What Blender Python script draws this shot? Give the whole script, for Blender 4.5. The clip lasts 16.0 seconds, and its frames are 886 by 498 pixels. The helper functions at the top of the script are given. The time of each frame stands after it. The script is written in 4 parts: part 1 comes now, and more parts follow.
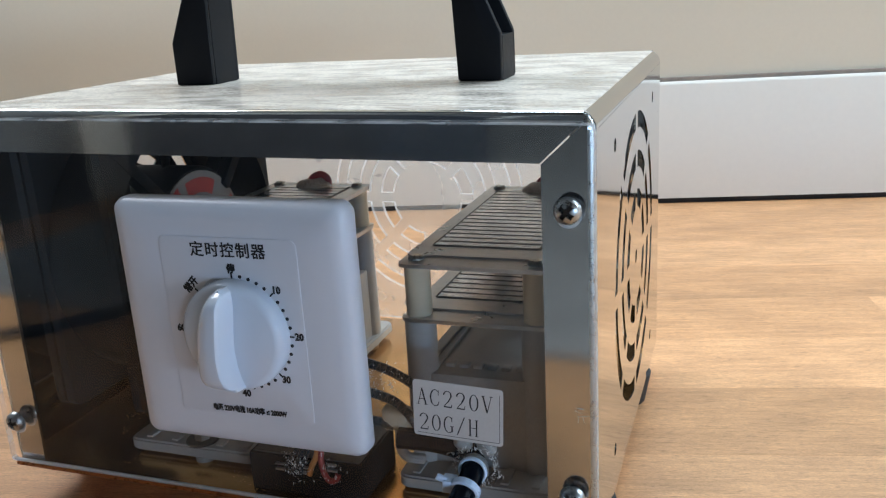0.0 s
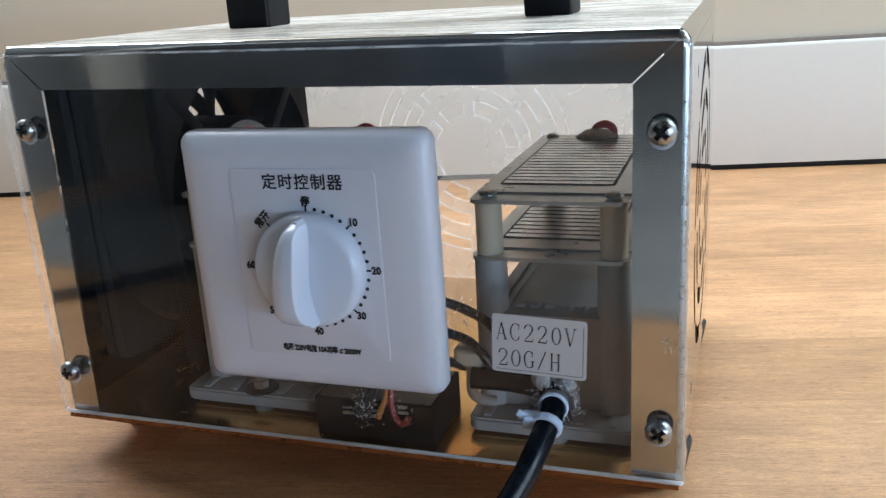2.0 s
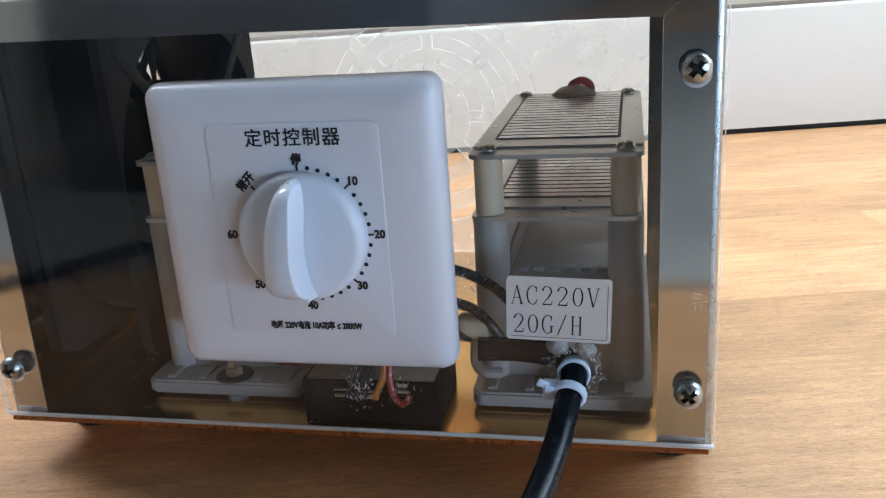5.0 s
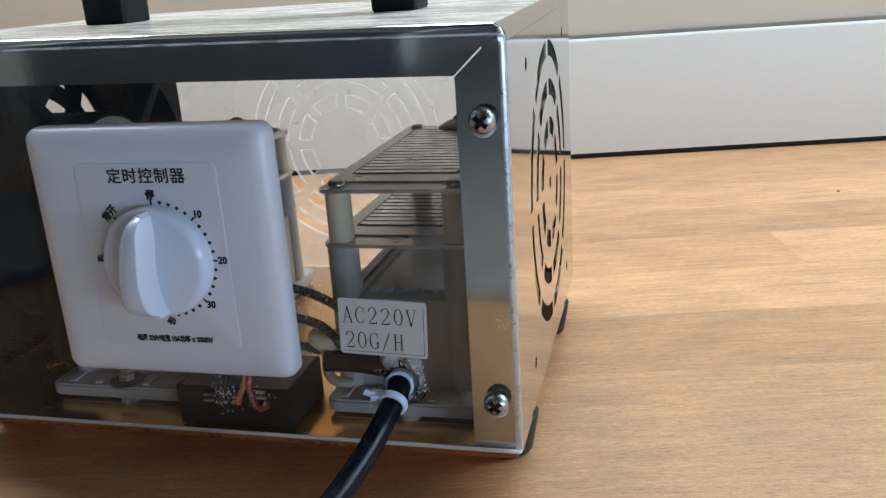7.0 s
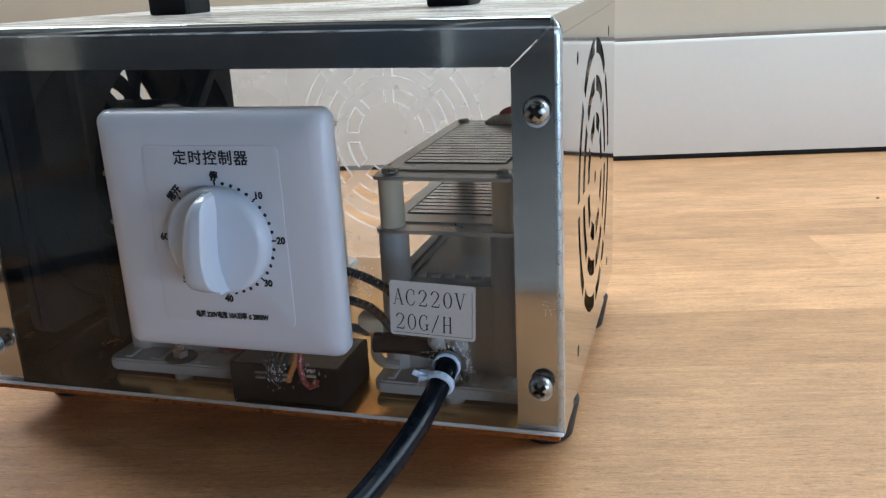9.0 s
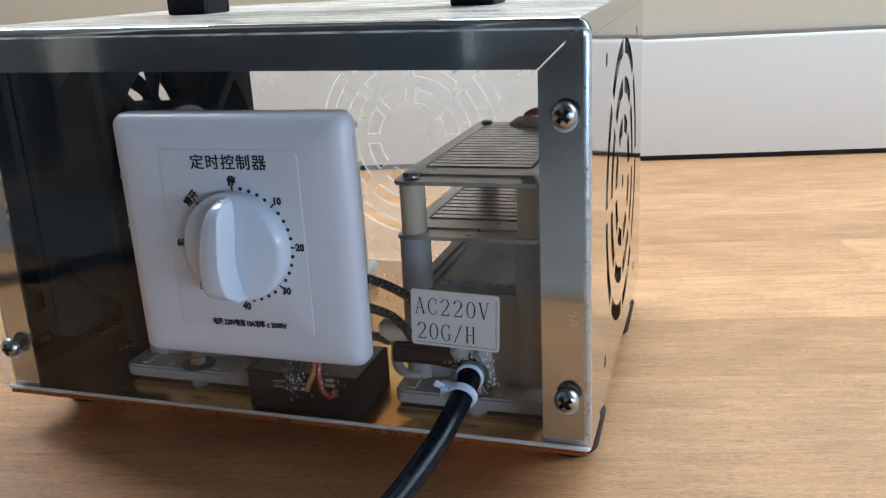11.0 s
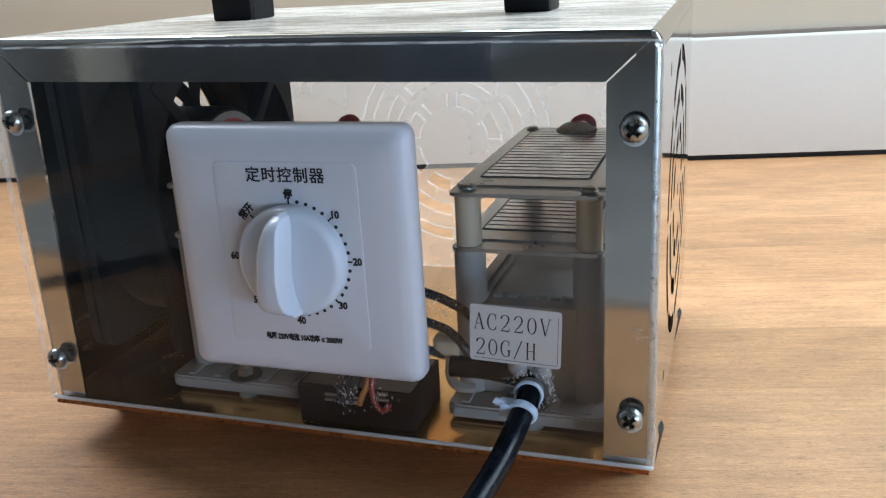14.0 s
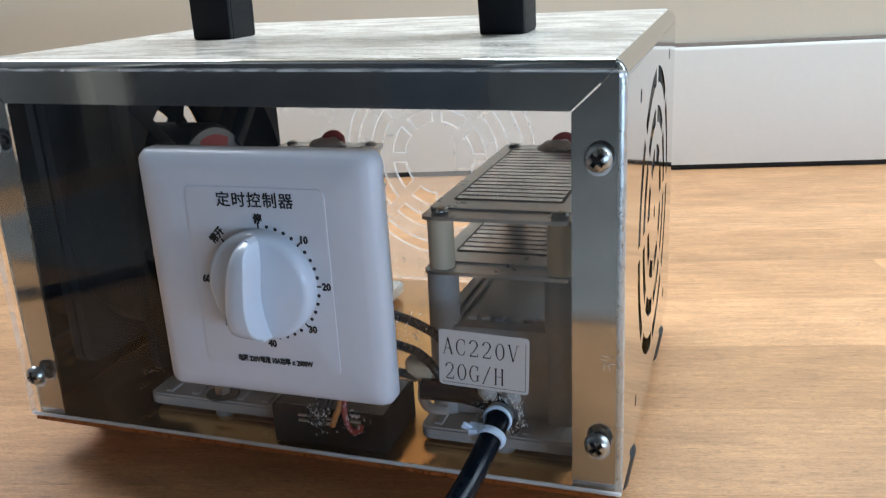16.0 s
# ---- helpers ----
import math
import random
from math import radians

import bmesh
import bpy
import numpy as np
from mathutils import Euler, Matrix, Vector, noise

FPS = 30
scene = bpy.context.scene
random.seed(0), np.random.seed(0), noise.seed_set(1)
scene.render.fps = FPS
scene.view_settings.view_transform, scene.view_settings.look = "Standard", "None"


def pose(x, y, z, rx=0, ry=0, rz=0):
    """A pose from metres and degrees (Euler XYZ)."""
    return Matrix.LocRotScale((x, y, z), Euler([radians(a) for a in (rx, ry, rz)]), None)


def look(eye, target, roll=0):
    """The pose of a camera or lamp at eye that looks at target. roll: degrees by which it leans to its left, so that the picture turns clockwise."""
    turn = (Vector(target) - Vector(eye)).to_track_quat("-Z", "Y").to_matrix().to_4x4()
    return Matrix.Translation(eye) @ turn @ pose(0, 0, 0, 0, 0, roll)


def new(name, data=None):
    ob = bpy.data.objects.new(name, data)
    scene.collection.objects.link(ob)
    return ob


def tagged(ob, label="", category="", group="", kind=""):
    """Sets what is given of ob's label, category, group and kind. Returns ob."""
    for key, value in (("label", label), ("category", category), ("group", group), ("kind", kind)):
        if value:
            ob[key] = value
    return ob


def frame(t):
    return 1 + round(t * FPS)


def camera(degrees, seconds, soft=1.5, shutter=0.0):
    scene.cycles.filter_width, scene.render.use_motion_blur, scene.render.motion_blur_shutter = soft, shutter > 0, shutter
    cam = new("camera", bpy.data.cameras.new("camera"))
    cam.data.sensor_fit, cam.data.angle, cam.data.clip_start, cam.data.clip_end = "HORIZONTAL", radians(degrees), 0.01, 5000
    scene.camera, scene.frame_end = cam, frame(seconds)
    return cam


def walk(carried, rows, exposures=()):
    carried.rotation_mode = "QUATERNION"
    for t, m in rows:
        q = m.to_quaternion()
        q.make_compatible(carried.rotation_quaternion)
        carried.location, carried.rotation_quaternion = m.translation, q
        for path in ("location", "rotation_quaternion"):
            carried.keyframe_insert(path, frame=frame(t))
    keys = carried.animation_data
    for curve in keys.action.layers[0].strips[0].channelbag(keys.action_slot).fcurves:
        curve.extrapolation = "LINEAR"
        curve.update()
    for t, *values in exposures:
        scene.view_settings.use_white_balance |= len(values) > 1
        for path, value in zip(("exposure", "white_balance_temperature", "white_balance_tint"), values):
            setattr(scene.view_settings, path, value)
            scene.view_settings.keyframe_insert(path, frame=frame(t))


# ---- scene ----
EXPOSURE, KELVIN = -0.10, 6100
cam = camera(54.29, 16.0, soft=1.25, shutter=0.4)
# seconds, eye, target, roll
PATH = [
    (0, (0.04032, -0.23683, 0.18908), (-0.62035, 1.56397, -0.37715), -3.431),
    (0.5, (0.04080, -0.23901, 0.18766), (-0.61779, 1.56242, -0.37901), -3.391),
    (1, (0.03860, -0.24256, 0.17699), (-0.61754, 1.55774, -0.39606), -3.514),
    (1.5, (0.02920, -0.24493, 0.17240), (-0.62489, 1.55446, -0.40581), -3.554),
    (2, (0.01346, -0.24497, 0.17084), (-0.63181, 1.55498, -0.41549), -3.757),
    (2.5, (0.00086, -0.24119, 0.16501), (-0.61451, 1.56543, -0.43284), -3.931),
    (3, (-0.00428, -0.24354, 0.16605), (-0.58564, 1.57114, -0.44137), -4.429),
    (5.3, (-0.02436, -0.23050, 0.15712), (-0.43740, 1.62369, -0.46849), -3.710),
    (5.5, (-0.01200, -0.22901, 0.16043), (-0.42057, 1.62737, -0.46160), -3.555),
    (6, (0.02627, -0.22949, 0.17065), (-0.36946, 1.62906, -0.45319), -3.461),
    (6.5, (0.04344, -0.24144, 0.17053), (-0.37161, 1.61453, -0.44842), -3.610),
    (7, (0.04337, -0.24929, 0.17084), (-0.44337, 1.59115, -0.44222), -3.897),
    (7.5, (0.04443, -0.25596, 0.17125), (-0.47476, 1.57716, -0.43713), -3.235),
    (8, (0.04380, -0.25725, 0.16758), (-0.48173, 1.57561, -0.43610), -3.035),
    (8.5, (0.04323, -0.25961, 0.17009), (-0.49194, 1.57202, -0.42883), -2.870),
    (9, (0.03861, -0.26165, 0.16835), (-0.50939, 1.56571, -0.43204), -2.938),
    (9.2, (0.03772, -0.26294, 0.16791), (-0.51806, 1.56232, -0.43168), -2.896),
    (11.3, (0.03360, -0.25201, 0.17001), (-0.56583, 1.55733, -0.43576), -3.205),
    (11.5, (0.03165, -0.25193, 0.17082), (-0.57369, 1.55559, -0.43452), -3.261),
    (12, (0.02646, -0.25324, 0.17235), (-0.58451, 1.55115, -0.43666), -3.291),
    (12.5, (0.02029, -0.25404, 0.17236), (-0.59335, 1.54777, -0.44159), -3.334),
    (13, (0.01658, -0.25579, 0.17234), (-0.59882, 1.54476, -0.44352), -3.208),
    (13.5, (0.01316, -0.25438, 0.17455), (-0.59770, 1.54804, -0.44038), -3.168),
    (14, (0.01804, -0.25028, 0.17474), (-0.59727, 1.54922, -0.44427), -3.250),
    (14.5, (0.01807, -0.25580, 0.16864), (-0.59724, 1.54366, -0.45049), -3.232),
    (15, (0.02144, -0.25552, 0.17586), (-0.59773, 1.54229, -0.44422), -3.301),
    (15.5, (0.03055, -0.24782, 0.17509), (-0.59097, 1.54942, -0.44429), -3.176),
    (16, (0.02997, -0.24414, 0.18255), (-0.60494, 1.54746, -0.43961), -3.160),
]
walk(cam, [(t, look(eye, target, roll)) for t, eye, target, roll in PATH],
     exposures=[(t, EXPOSURE + gain, KELVIN, 10) for t, gain in ((0.0, -0.10), (1.0, -0.09), (1.5, -0.06), (2.0, 0.01), (2.5, 0.14), (3.0, 0.20), (5.3, 0.26), (5.5, 0.26), (6.0, 0.0),
                                                                 (6.5, -0.08), (7.0, -0.17), (9.0, -0.17), (11.3, -0.03), (13.0, 0.02), (14.5, 0.03), (16.0, -0.02))])

# ---- world and light ----
world = bpy.data.worlds.new("sky")
scene.world = world
world.use_nodes = True
wn, wl = world.node_tree.nodes, world.node_tree.links
sky = wn.new("ShaderNodeTexSky")
sky.sky_type, sky.sun_disc = "NISHITA", False
sky.sun_elevation, sky.sun_rotation = radians(40), radians(60)
wl.new(sky.outputs[0], wn["Background"].inputs[0])
wn["Background"].inputs[1].default_value = 0.1

TURN = 12.5                                   # the wall behind runs at this angle to the machine
ROOM = pose(0, 0.5325, 0, 0, 0, TURN)         # room axes: x along the wall, -y away from it
ROOM_L, ROOM_R, ROOM_F, ROOM_H = -0.82, 1.25, -3.4, 2.5


def area_light(name, place, target, size_x, size_y, watts, colour):
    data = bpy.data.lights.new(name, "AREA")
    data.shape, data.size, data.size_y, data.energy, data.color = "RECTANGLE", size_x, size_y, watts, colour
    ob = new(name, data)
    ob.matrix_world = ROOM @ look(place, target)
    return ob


# sources unseen: right window inferred; high behind, low further off, dim across: added lamps
area_light("window_light_right", (ROOM_R - 0.03, -0.26, 1.02), (0, -0.26, 0.80), 0.46, 0.96, 22, (0.70, 0.86, 1.0))
area_light("window_light_back", (0.15, -0.03, 0.88), (0.10, -0.75, 0.0), 0.90, 0.50, 14, (0.77, 0.91, 1.0))
area_light("door_light_right", (ROOM_R - 0.03, -1.90, 0.11), (0, -1.20, 0.11), 1.7, 0.16, 28, (0.51, 0.72, 1.0))
area_light("window_light_left", (ROOM_L + 0.03, -0.13, 0.80), (0, -0.13, 0.75), 0.20, 0.6, 8.5, (0.92, 0.95, 1.0))


# ---- materials ----
def node_mat(name):
    m = bpy.data.materials.new(name)
    m.use_nodes = True
    return m, m.node_tree.nodes, m.node_tree.links, m.node_tree.nodes["Principled BSDF"]


def noise_node(n, l, coords, scale, detail=4.0, stretch=(1, 1, 1)):
    mp = n.new("ShaderNodeMapping")
    mp.inputs["Scale"].default_value = stretch
    l.new(coords, mp.inputs["Vector"])
    t = n.new("ShaderNodeTexNoise")
    t.inputs["Scale"].default_value, t.inputs["Detail"].default_value = scale, detail
    l.new(mp.outputs[0], t.inputs["Vector"])
    return t.outputs["Fac"]


def ramp(n, l, fac, stops):
    r = n.new("ShaderNodeValToRGB")
    el = r.color_ramp.elements
    while len(el) < len(stops):
        el.new(0.5)
    for e, (p, c) in zip(el, stops):
        e.position = p
        e.color = (*c, 1) if len(c) == 3 else c
    l.new(fac, r.inputs[0])
    return r.outputs[0]


def span(n, l, fac, a, b, lo=0.35, hi=0.65):
    r = n.new("ShaderNodeMapRange")
    for k, v in zip(("From Min", "From Max", "To Min", "To Max"), (lo, hi, a, b)):
        r.inputs[k].default_value = v
    l.new(fac, r.inputs["Value"])
    return r.outputs[0]


def bump(n, l, height, strength, distance, bsdf):
    b = n.new("ShaderNodeBump")
    b.inputs["Strength"].default_value, b.inputs["Distance"].default_value = strength, distance
    l.new(height, b.inputs["Height"])
    l.new(b.outputs[0], bsdf.inputs["Normal"])


def plain(name, colour, rough=0.5, metal=0.0, vary=0.08, coarse=40.0, fine=600.0, bumpy=0.0, spec=0.5, stretch=(1, 1, 1), rvary=0.25, coat=0.0):
    """A painted, moulded or metal surface with variation at two scales."""
    m, n, l, b = node_mat(name)
    co = n.new("ShaderNodeNewGeometry").outputs["Position"]
    big = noise_node(n, l, co, coarse, 3.0, stretch)
    small = noise_node(n, l, co, fine, 2.0, stretch)
    mix = n.new("ShaderNodeMath")
    mix.operation = "ADD"
    l.new(big, mix.inputs[0])
    l.new(small, mix.inputs[1])
    half = n.new("ShaderNodeMath")
    half.operation = "MULTIPLY"
    half.inputs[1].default_value = 0.5
    l.new(mix.outputs[0], half.inputs[0])
    lo = tuple(c * (1 - vary) for c in colour)
    hi = tuple(min(1, c * (1 + vary)) for c in colour)
    l.new(ramp(n, l, half.outputs[0], [(0.35, lo), (0.65, hi)]), b.inputs["Base Color"])
    l.new(span(n, l, half.outputs[0], rough * (1 - rvary), rough * (1 + rvary)), b.inputs["Roughness"])
    b.inputs["Metallic"].default_value = metal
    b.inputs["Specular IOR Level"].default_value = spec
    b.inputs["Coat Weight"].default_value = coat
    if bumpy:
        bump(n, l, small, bumpy, 0.0004, b)
    return m


STEEL = plain("polished_steel", (0.60, 0.60, 0.59), 0.07, 1.0, 0.03, 25, 900, 0.0, stretch=(1, 1, 0.15))
FLANGE = plain("brushed_steel", (0.48, 0.48, 0.48), 0.085, 1.0, 0.04, 30, 1500, 0.0, stretch=(0.1, 1, 1))
SCREW = plain("chromed_screw", (0.42, 0.44, 0.44), 0.30, 1.0, 0.08, 300, 3000)
RECESS = plain("shaded_recess", (0.03, 0.028, 0.026), 0.5, 0.3)
PLATE = plain("electrode_steel", (0.46, 0.45, 0.44), 0.30, 1.0, 0.12, 60, 250, 0.0, rvary=0.1)
# Cloudy reflections on the strips are put into their uneven colour.
STRIP = plain("electrode_strip", (0.46, 0.46, 0.47), 0.24, 1.0, 0.38, 70, 300, 0.0, rvary=0.08)
DARKLINE = plain("electrode_gap", (0.045, 0.035, 0.03), 0.6)
AMBER = plain("amber_filmed_steel", (0.78, 0.45, 0.17), 0.22, 1.0, 0.10, 60, 900)
IVORY = plain("ivory_plastic", (0.64, 0.54, 0.38), 0.45, 0, 0.06, 60, 900, 0.03)
BLOCK = plain("potting_plastic", (0.39, 0.367, 0.34), 0.42, 0, 0.08, 50, 800, 0.05)
BLACK = plain("black_plastic", (0.012, 0.013, 0.015), 0.38, 0, 0.2, 60, 900, 0.06)
RESIN = plain("black_resin", (0.008, 0.0075, 0.007), 0.75, 0, 0.2, 60, 900, 0.05, spec=0.15)
HANDLE = plain("handle_plastic", (0.0045, 0.005, 0.0065), 0.48, 0, 0.2, 60, 2500, 0.10, spec=0.16)
RUBBER = plain("black_rubber", (0.014, 0.014, 0.014), 0.7, 0, 0.2, 80, 900, 0.1)
CABLE = plain("cable_sheath", (0.003, 0.005, 0.009), 0.24, 0, 0.2, 40, 200, 0.0, spec=0.13)
TIMER = plain("white_moulding", (0.69, 0.687, 0.722), 0.32, 0, 0.012, 15, 120, 0.0, rvary=0.06)
KNOB = plain("white_knob", (0.66, 0.715, 0.80), 0.22, 0, 0.012, 15, 120, 0.0, rvary=0.06, coat=0.25)
INK = plain("black_ink", (0.012, 0.012, 0.014), 0.5)
PAPER = plain("label_paper", (0.63, 0.61, 0.585), 0.45, 0, 0.03, 60, 900, 0.03)
NYLON = plain("white_nylon", (0.66, 0.79, 0.97), 0.35, 0, 0.04, 200, 2000, 0.05)
GLUE = plain("hot_glue", (0.42, 0.34, 0.27), 0.3, 0, 0.15, 200, 900, 0.1)
RED = plain("red_wire", (0.30, 0.03, 0.025), 0.4, 0, 0.1, 200)
ORANGE = plain("orange_wire", (0.5, 0.2, 0.05), 0.4, 0, 0.1, 200)
STICKER = plain("fan_sticker", (0.27, 0.26, 0.25), 0.4, 0, 0.04, 200)
STICKRED = plain("sticker_red", (0.45, 0.03, 0.03), 0.4, 0, 0.05, 200)
BRASS = plain("plated_bolt", (0.50, 0.46, 0.40), 0.4, 1.0, 0.1, 300)
DARKMETAL = plain("tarnished_washer", (0.16, 0.14, 0.12), 0.45, 1.0, 0.15, 300)
CRUMB = plain("plastic_crumbs", (0.85, 0.85, 0.83), 0.5)
WALL = plain("wall_paint", (0.69, 0.630, 0.50), 0.8, 0, 0.015, 3, 300, 0.05, spec=0.15)
GREYBROWN = plain("grey_brown", (0.27, 0.22, 0.18), 0.8, 0, 0.15, 12, 200, 0.05, spec=0.2)
GREYWALL = plain("unseen_dark_wall", (0.135, 0.142, 0.145), 0.7, 0, 0.03, 3, 300, 0.05)
MIDGREY = plain("unseen_grey_wall", (0.14, 0.14, 0.138), 0.7, 0, 0.03, 3, 300, 0.05)
BOARD = plain("white_lacquer", (0.72, 0.685, 0.61), 0.45, 0, 0.015, 6, 200, 0.02, spec=0.3)
CEIL = plain("unseen_dark_ceiling", (0.10, 0.085, 0.07), 0.7, 0, 0.02, 3, 200, 0.05)
GAP = plain("dark_gap", (0.02, 0.018, 0.016), 0.9)
FANBLACK = plain("dull_fan_plastic", (0.013, 0.0135, 0.0145), 0.55, 0, 0.2, 60, 900, 0.05, spec=0.1)
LIP = plain("orange_filmed_lip", (0.33, 0.10, 0.022), 0.3, 0.5, 0.15, 60, 900)
RESINTOP = plain("grey_potting_compound", (0.075, 0.066, 0.060), 0.35, 0, 0.2, 90, 900, 0.15)
MILKY = plain("milky_hot_glue", (0.50, 0.42, 0.30), 0.35, 0, 0.10, 150, 900, 0.08)
POUF = plain("charcoal_fabric", (0.018, 0.020, 0.024), 0.9, 0, 0.25, 20, 900, 0.4)
RUG = plain("grey_rug", (0.21, 0.205, 0.195), 0.95, 0, 0.25, 20, 700, 0.6)


def film_top():
    """Steel under a dusty protective film, crinkled in streaks and worn through in places."""
    m, n, l, b = node_mat("filmed_steel")
    co = n.new("ShaderNodeNewGeometry").outputs["Position"]
    cloud = noise_node(n, l, co, 70, 5.0, (0.55, 1.3, 1))
    streak = noise_node(n, l, co, 330, 7.0, (0.22, 1.0, 1))
    crinkle = noise_node(n, l, co, 120, 6.0, (0.25, 1.0, 1))
    grit = noise_node(n, l, co, 1400, 3.0, (0.45, 1.0, 1))
    add = n.new("ShaderNodeMath")
    add.operation = "MULTIPLY_ADD"
    add.inputs[1].default_value = 0.55
    l.new(streak, add.inputs[0])
    l.new(cloud, add.inputs[2])
    rub = n.new("ShaderNodeMath")
    rub.operation = "MULTIPLY"
    l.new(span(n, l, add.outputs[0], 0.50, 0.92, 0.66, 0.86), rub.inputs[0])
    l.new(span(n, l, grit, 0.62, 1.0, 0.36, 0.56), rub.inputs[1])
    dust = rub.outputs[0]
    white = n.new("ShaderNodeBsdfDiffuse")
    white.inputs["Color"].default_value = (0.60, 0.545, 0.475, 1)
    b.inputs["Base Color"].default_value = (0.62, 0.61, 0.58, 1)
    b.inputs["Metallic"].default_value = 1.0
    l.new(span(n, l, add.outputs[0], 0.06, 0.16, 0.66, 0.86), b.inputs["Roughness"])
    bump(n, l, crinkle, 0.22, 0.0016, b)
    mix = n.new("ShaderNodeMixShader")
    l.new(dust, mix.inputs[0])
    l.new(b.outputs[0], mix.inputs[1])
    l.new(white.outputs[0], mix.inputs[2])
    l.new(mix.outputs[0], n["Material Output"].inputs[0])
    return m


def acrylic(name, tint, haze, lit_through):
    """Clear sheet: straight through but for a haze of dust and fine scratches, with a mirror gloss that grows towards grazing."""
    m, n, l, b = node_mat(name)
    n.remove(b)
    clear = n.new("ShaderNodeBsdfTransparent")
    clear.inputs[0].default_value = (*tint, 1)
    gloss = n.new("ShaderNodeBsdfGlossy")
    gloss.inputs["Roughness"].default_value = 0.02
    facing = n.new("ShaderNodeLayerWeight")
    facing.inputs["Blend"].default_value = 0.5
    steep = n.new("ShaderNodeMath")
    steep.operation = "POWER"
    steep.inputs[1].default_value = 5.0
    l.new(facing.outputs["Facing"], steep.inputs[0])
    fres = n.new("ShaderNodeMath")
    fres.operation = "MULTIPLY_ADD"
    fres.inputs[1].default_value, fres.inputs[2].default_value = 0.94, 0.045
    l.new(steep.outputs[0], fres.inputs[0])
    dust, back = n.new("ShaderNodeBsdfDiffuse"), n.new("ShaderNodeBsdfTranslucent")
    dust.inputs["Color"].default_value = back.inputs["Color"].default_value = (0.80, 0.79, 0.77, 1)
    both = n.new("ShaderNodeMixShader")
    both.inputs[0].default_value = lit_through
    l.new(dust.outputs[0], both.inputs[1])
    l.new(back.outputs[0], both.inputs[2])
    co = n.new("ShaderNodeNewGeometry").outputs["Position"]
    film = n.new("ShaderNodeMixShader")
    l.new(span(n, l, noise_node(n, l, co, 45, 6.0), haze - min(0.02, 0.5 * haze), haze + min(0.02, 0.5 * haze)), film.inputs[0])
    l.new(clear.outputs[0], film.inputs[1])
    l.new(both.outputs[0], film.inputs[2])
    mix = n.new("ShaderNodeMixShader")
    l.new(fres.outputs[0], mix.inputs[0])
    l.new(film.outputs[0], mix.inputs[1])
    l.new(gloss.outputs[0], mix.inputs[2])
    l.new(mix.outputs[0], n["Material Output"].inputs[0])
    return m


def bare_clear():
    """The sheet's far face: clear, its gloss is on the near one."""
    m, n, l, b = node_mat("clear_acrylic_far_face")
    n.remove(b)
    clear = n.new("ShaderNodeBsdfTransparent")
    l.new(clear.outputs[0], n["Material Output"].inputs[0])
    return m


BARE = bare_clear()
FILM = film_top()
CLEAR = acrylic("clear_acrylic", (0.995, 0.995, 0.99), 0.013, 0.2)
HAZY = acrylic("hazy_acrylic", (0.99, 0.985, 0.975), 0.30, 0.7)


def sawn_edge(name, clear_part):
    """Sawn acrylic: milky and lit through, or nearly clear where it is cut clean."""
    m, n, l, b = node_mat(name)
    b.inputs["Base Color"].default_value = (0.90, 0.92, 0.94, 1)
    b.inputs["Roughness"].default_value = 0.3
    through_light = n.new("ShaderNodeBsdfTranslucent")
    through_light.inputs[0].default_value = (0.97, 0.98, 0.99, 1)
    mix = n.new("ShaderNodeMixShader")
    mix.inputs[0].default_value = 0.5
    l.new(b.outputs[0], mix.inputs[1])
    l.new(through_light.outputs[0], mix.inputs[2])
    clean = n.new("ShaderNodeBsdfTransparent")
    co = n.new("ShaderNodeNewGeometry").outputs["Position"]
    uneven = span(n, l, noise_node(n, l, co, 90, 2.0), clear_part - 0.08, clear_part + 0.08, 0.4, 0.6)
    mix2 = n.new("ShaderNodeMixShader")
    l.new(uneven, mix2.inputs[0])
    l.new(mix.outputs[0], mix2.inputs[1])
    l.new(clean.outputs[0], mix2.inputs[2])
    l.new(mix2.outputs[0], n["Material Output"].inputs[0])
    return m


EDGE = sawn_edge("sawn_acrylic_edge", 0.10)
CUT = sawn_edge("cut_acrylic_edge", 0.72)
SLOT = sawn_edge("laser_cut_slot_edge", 0.60)


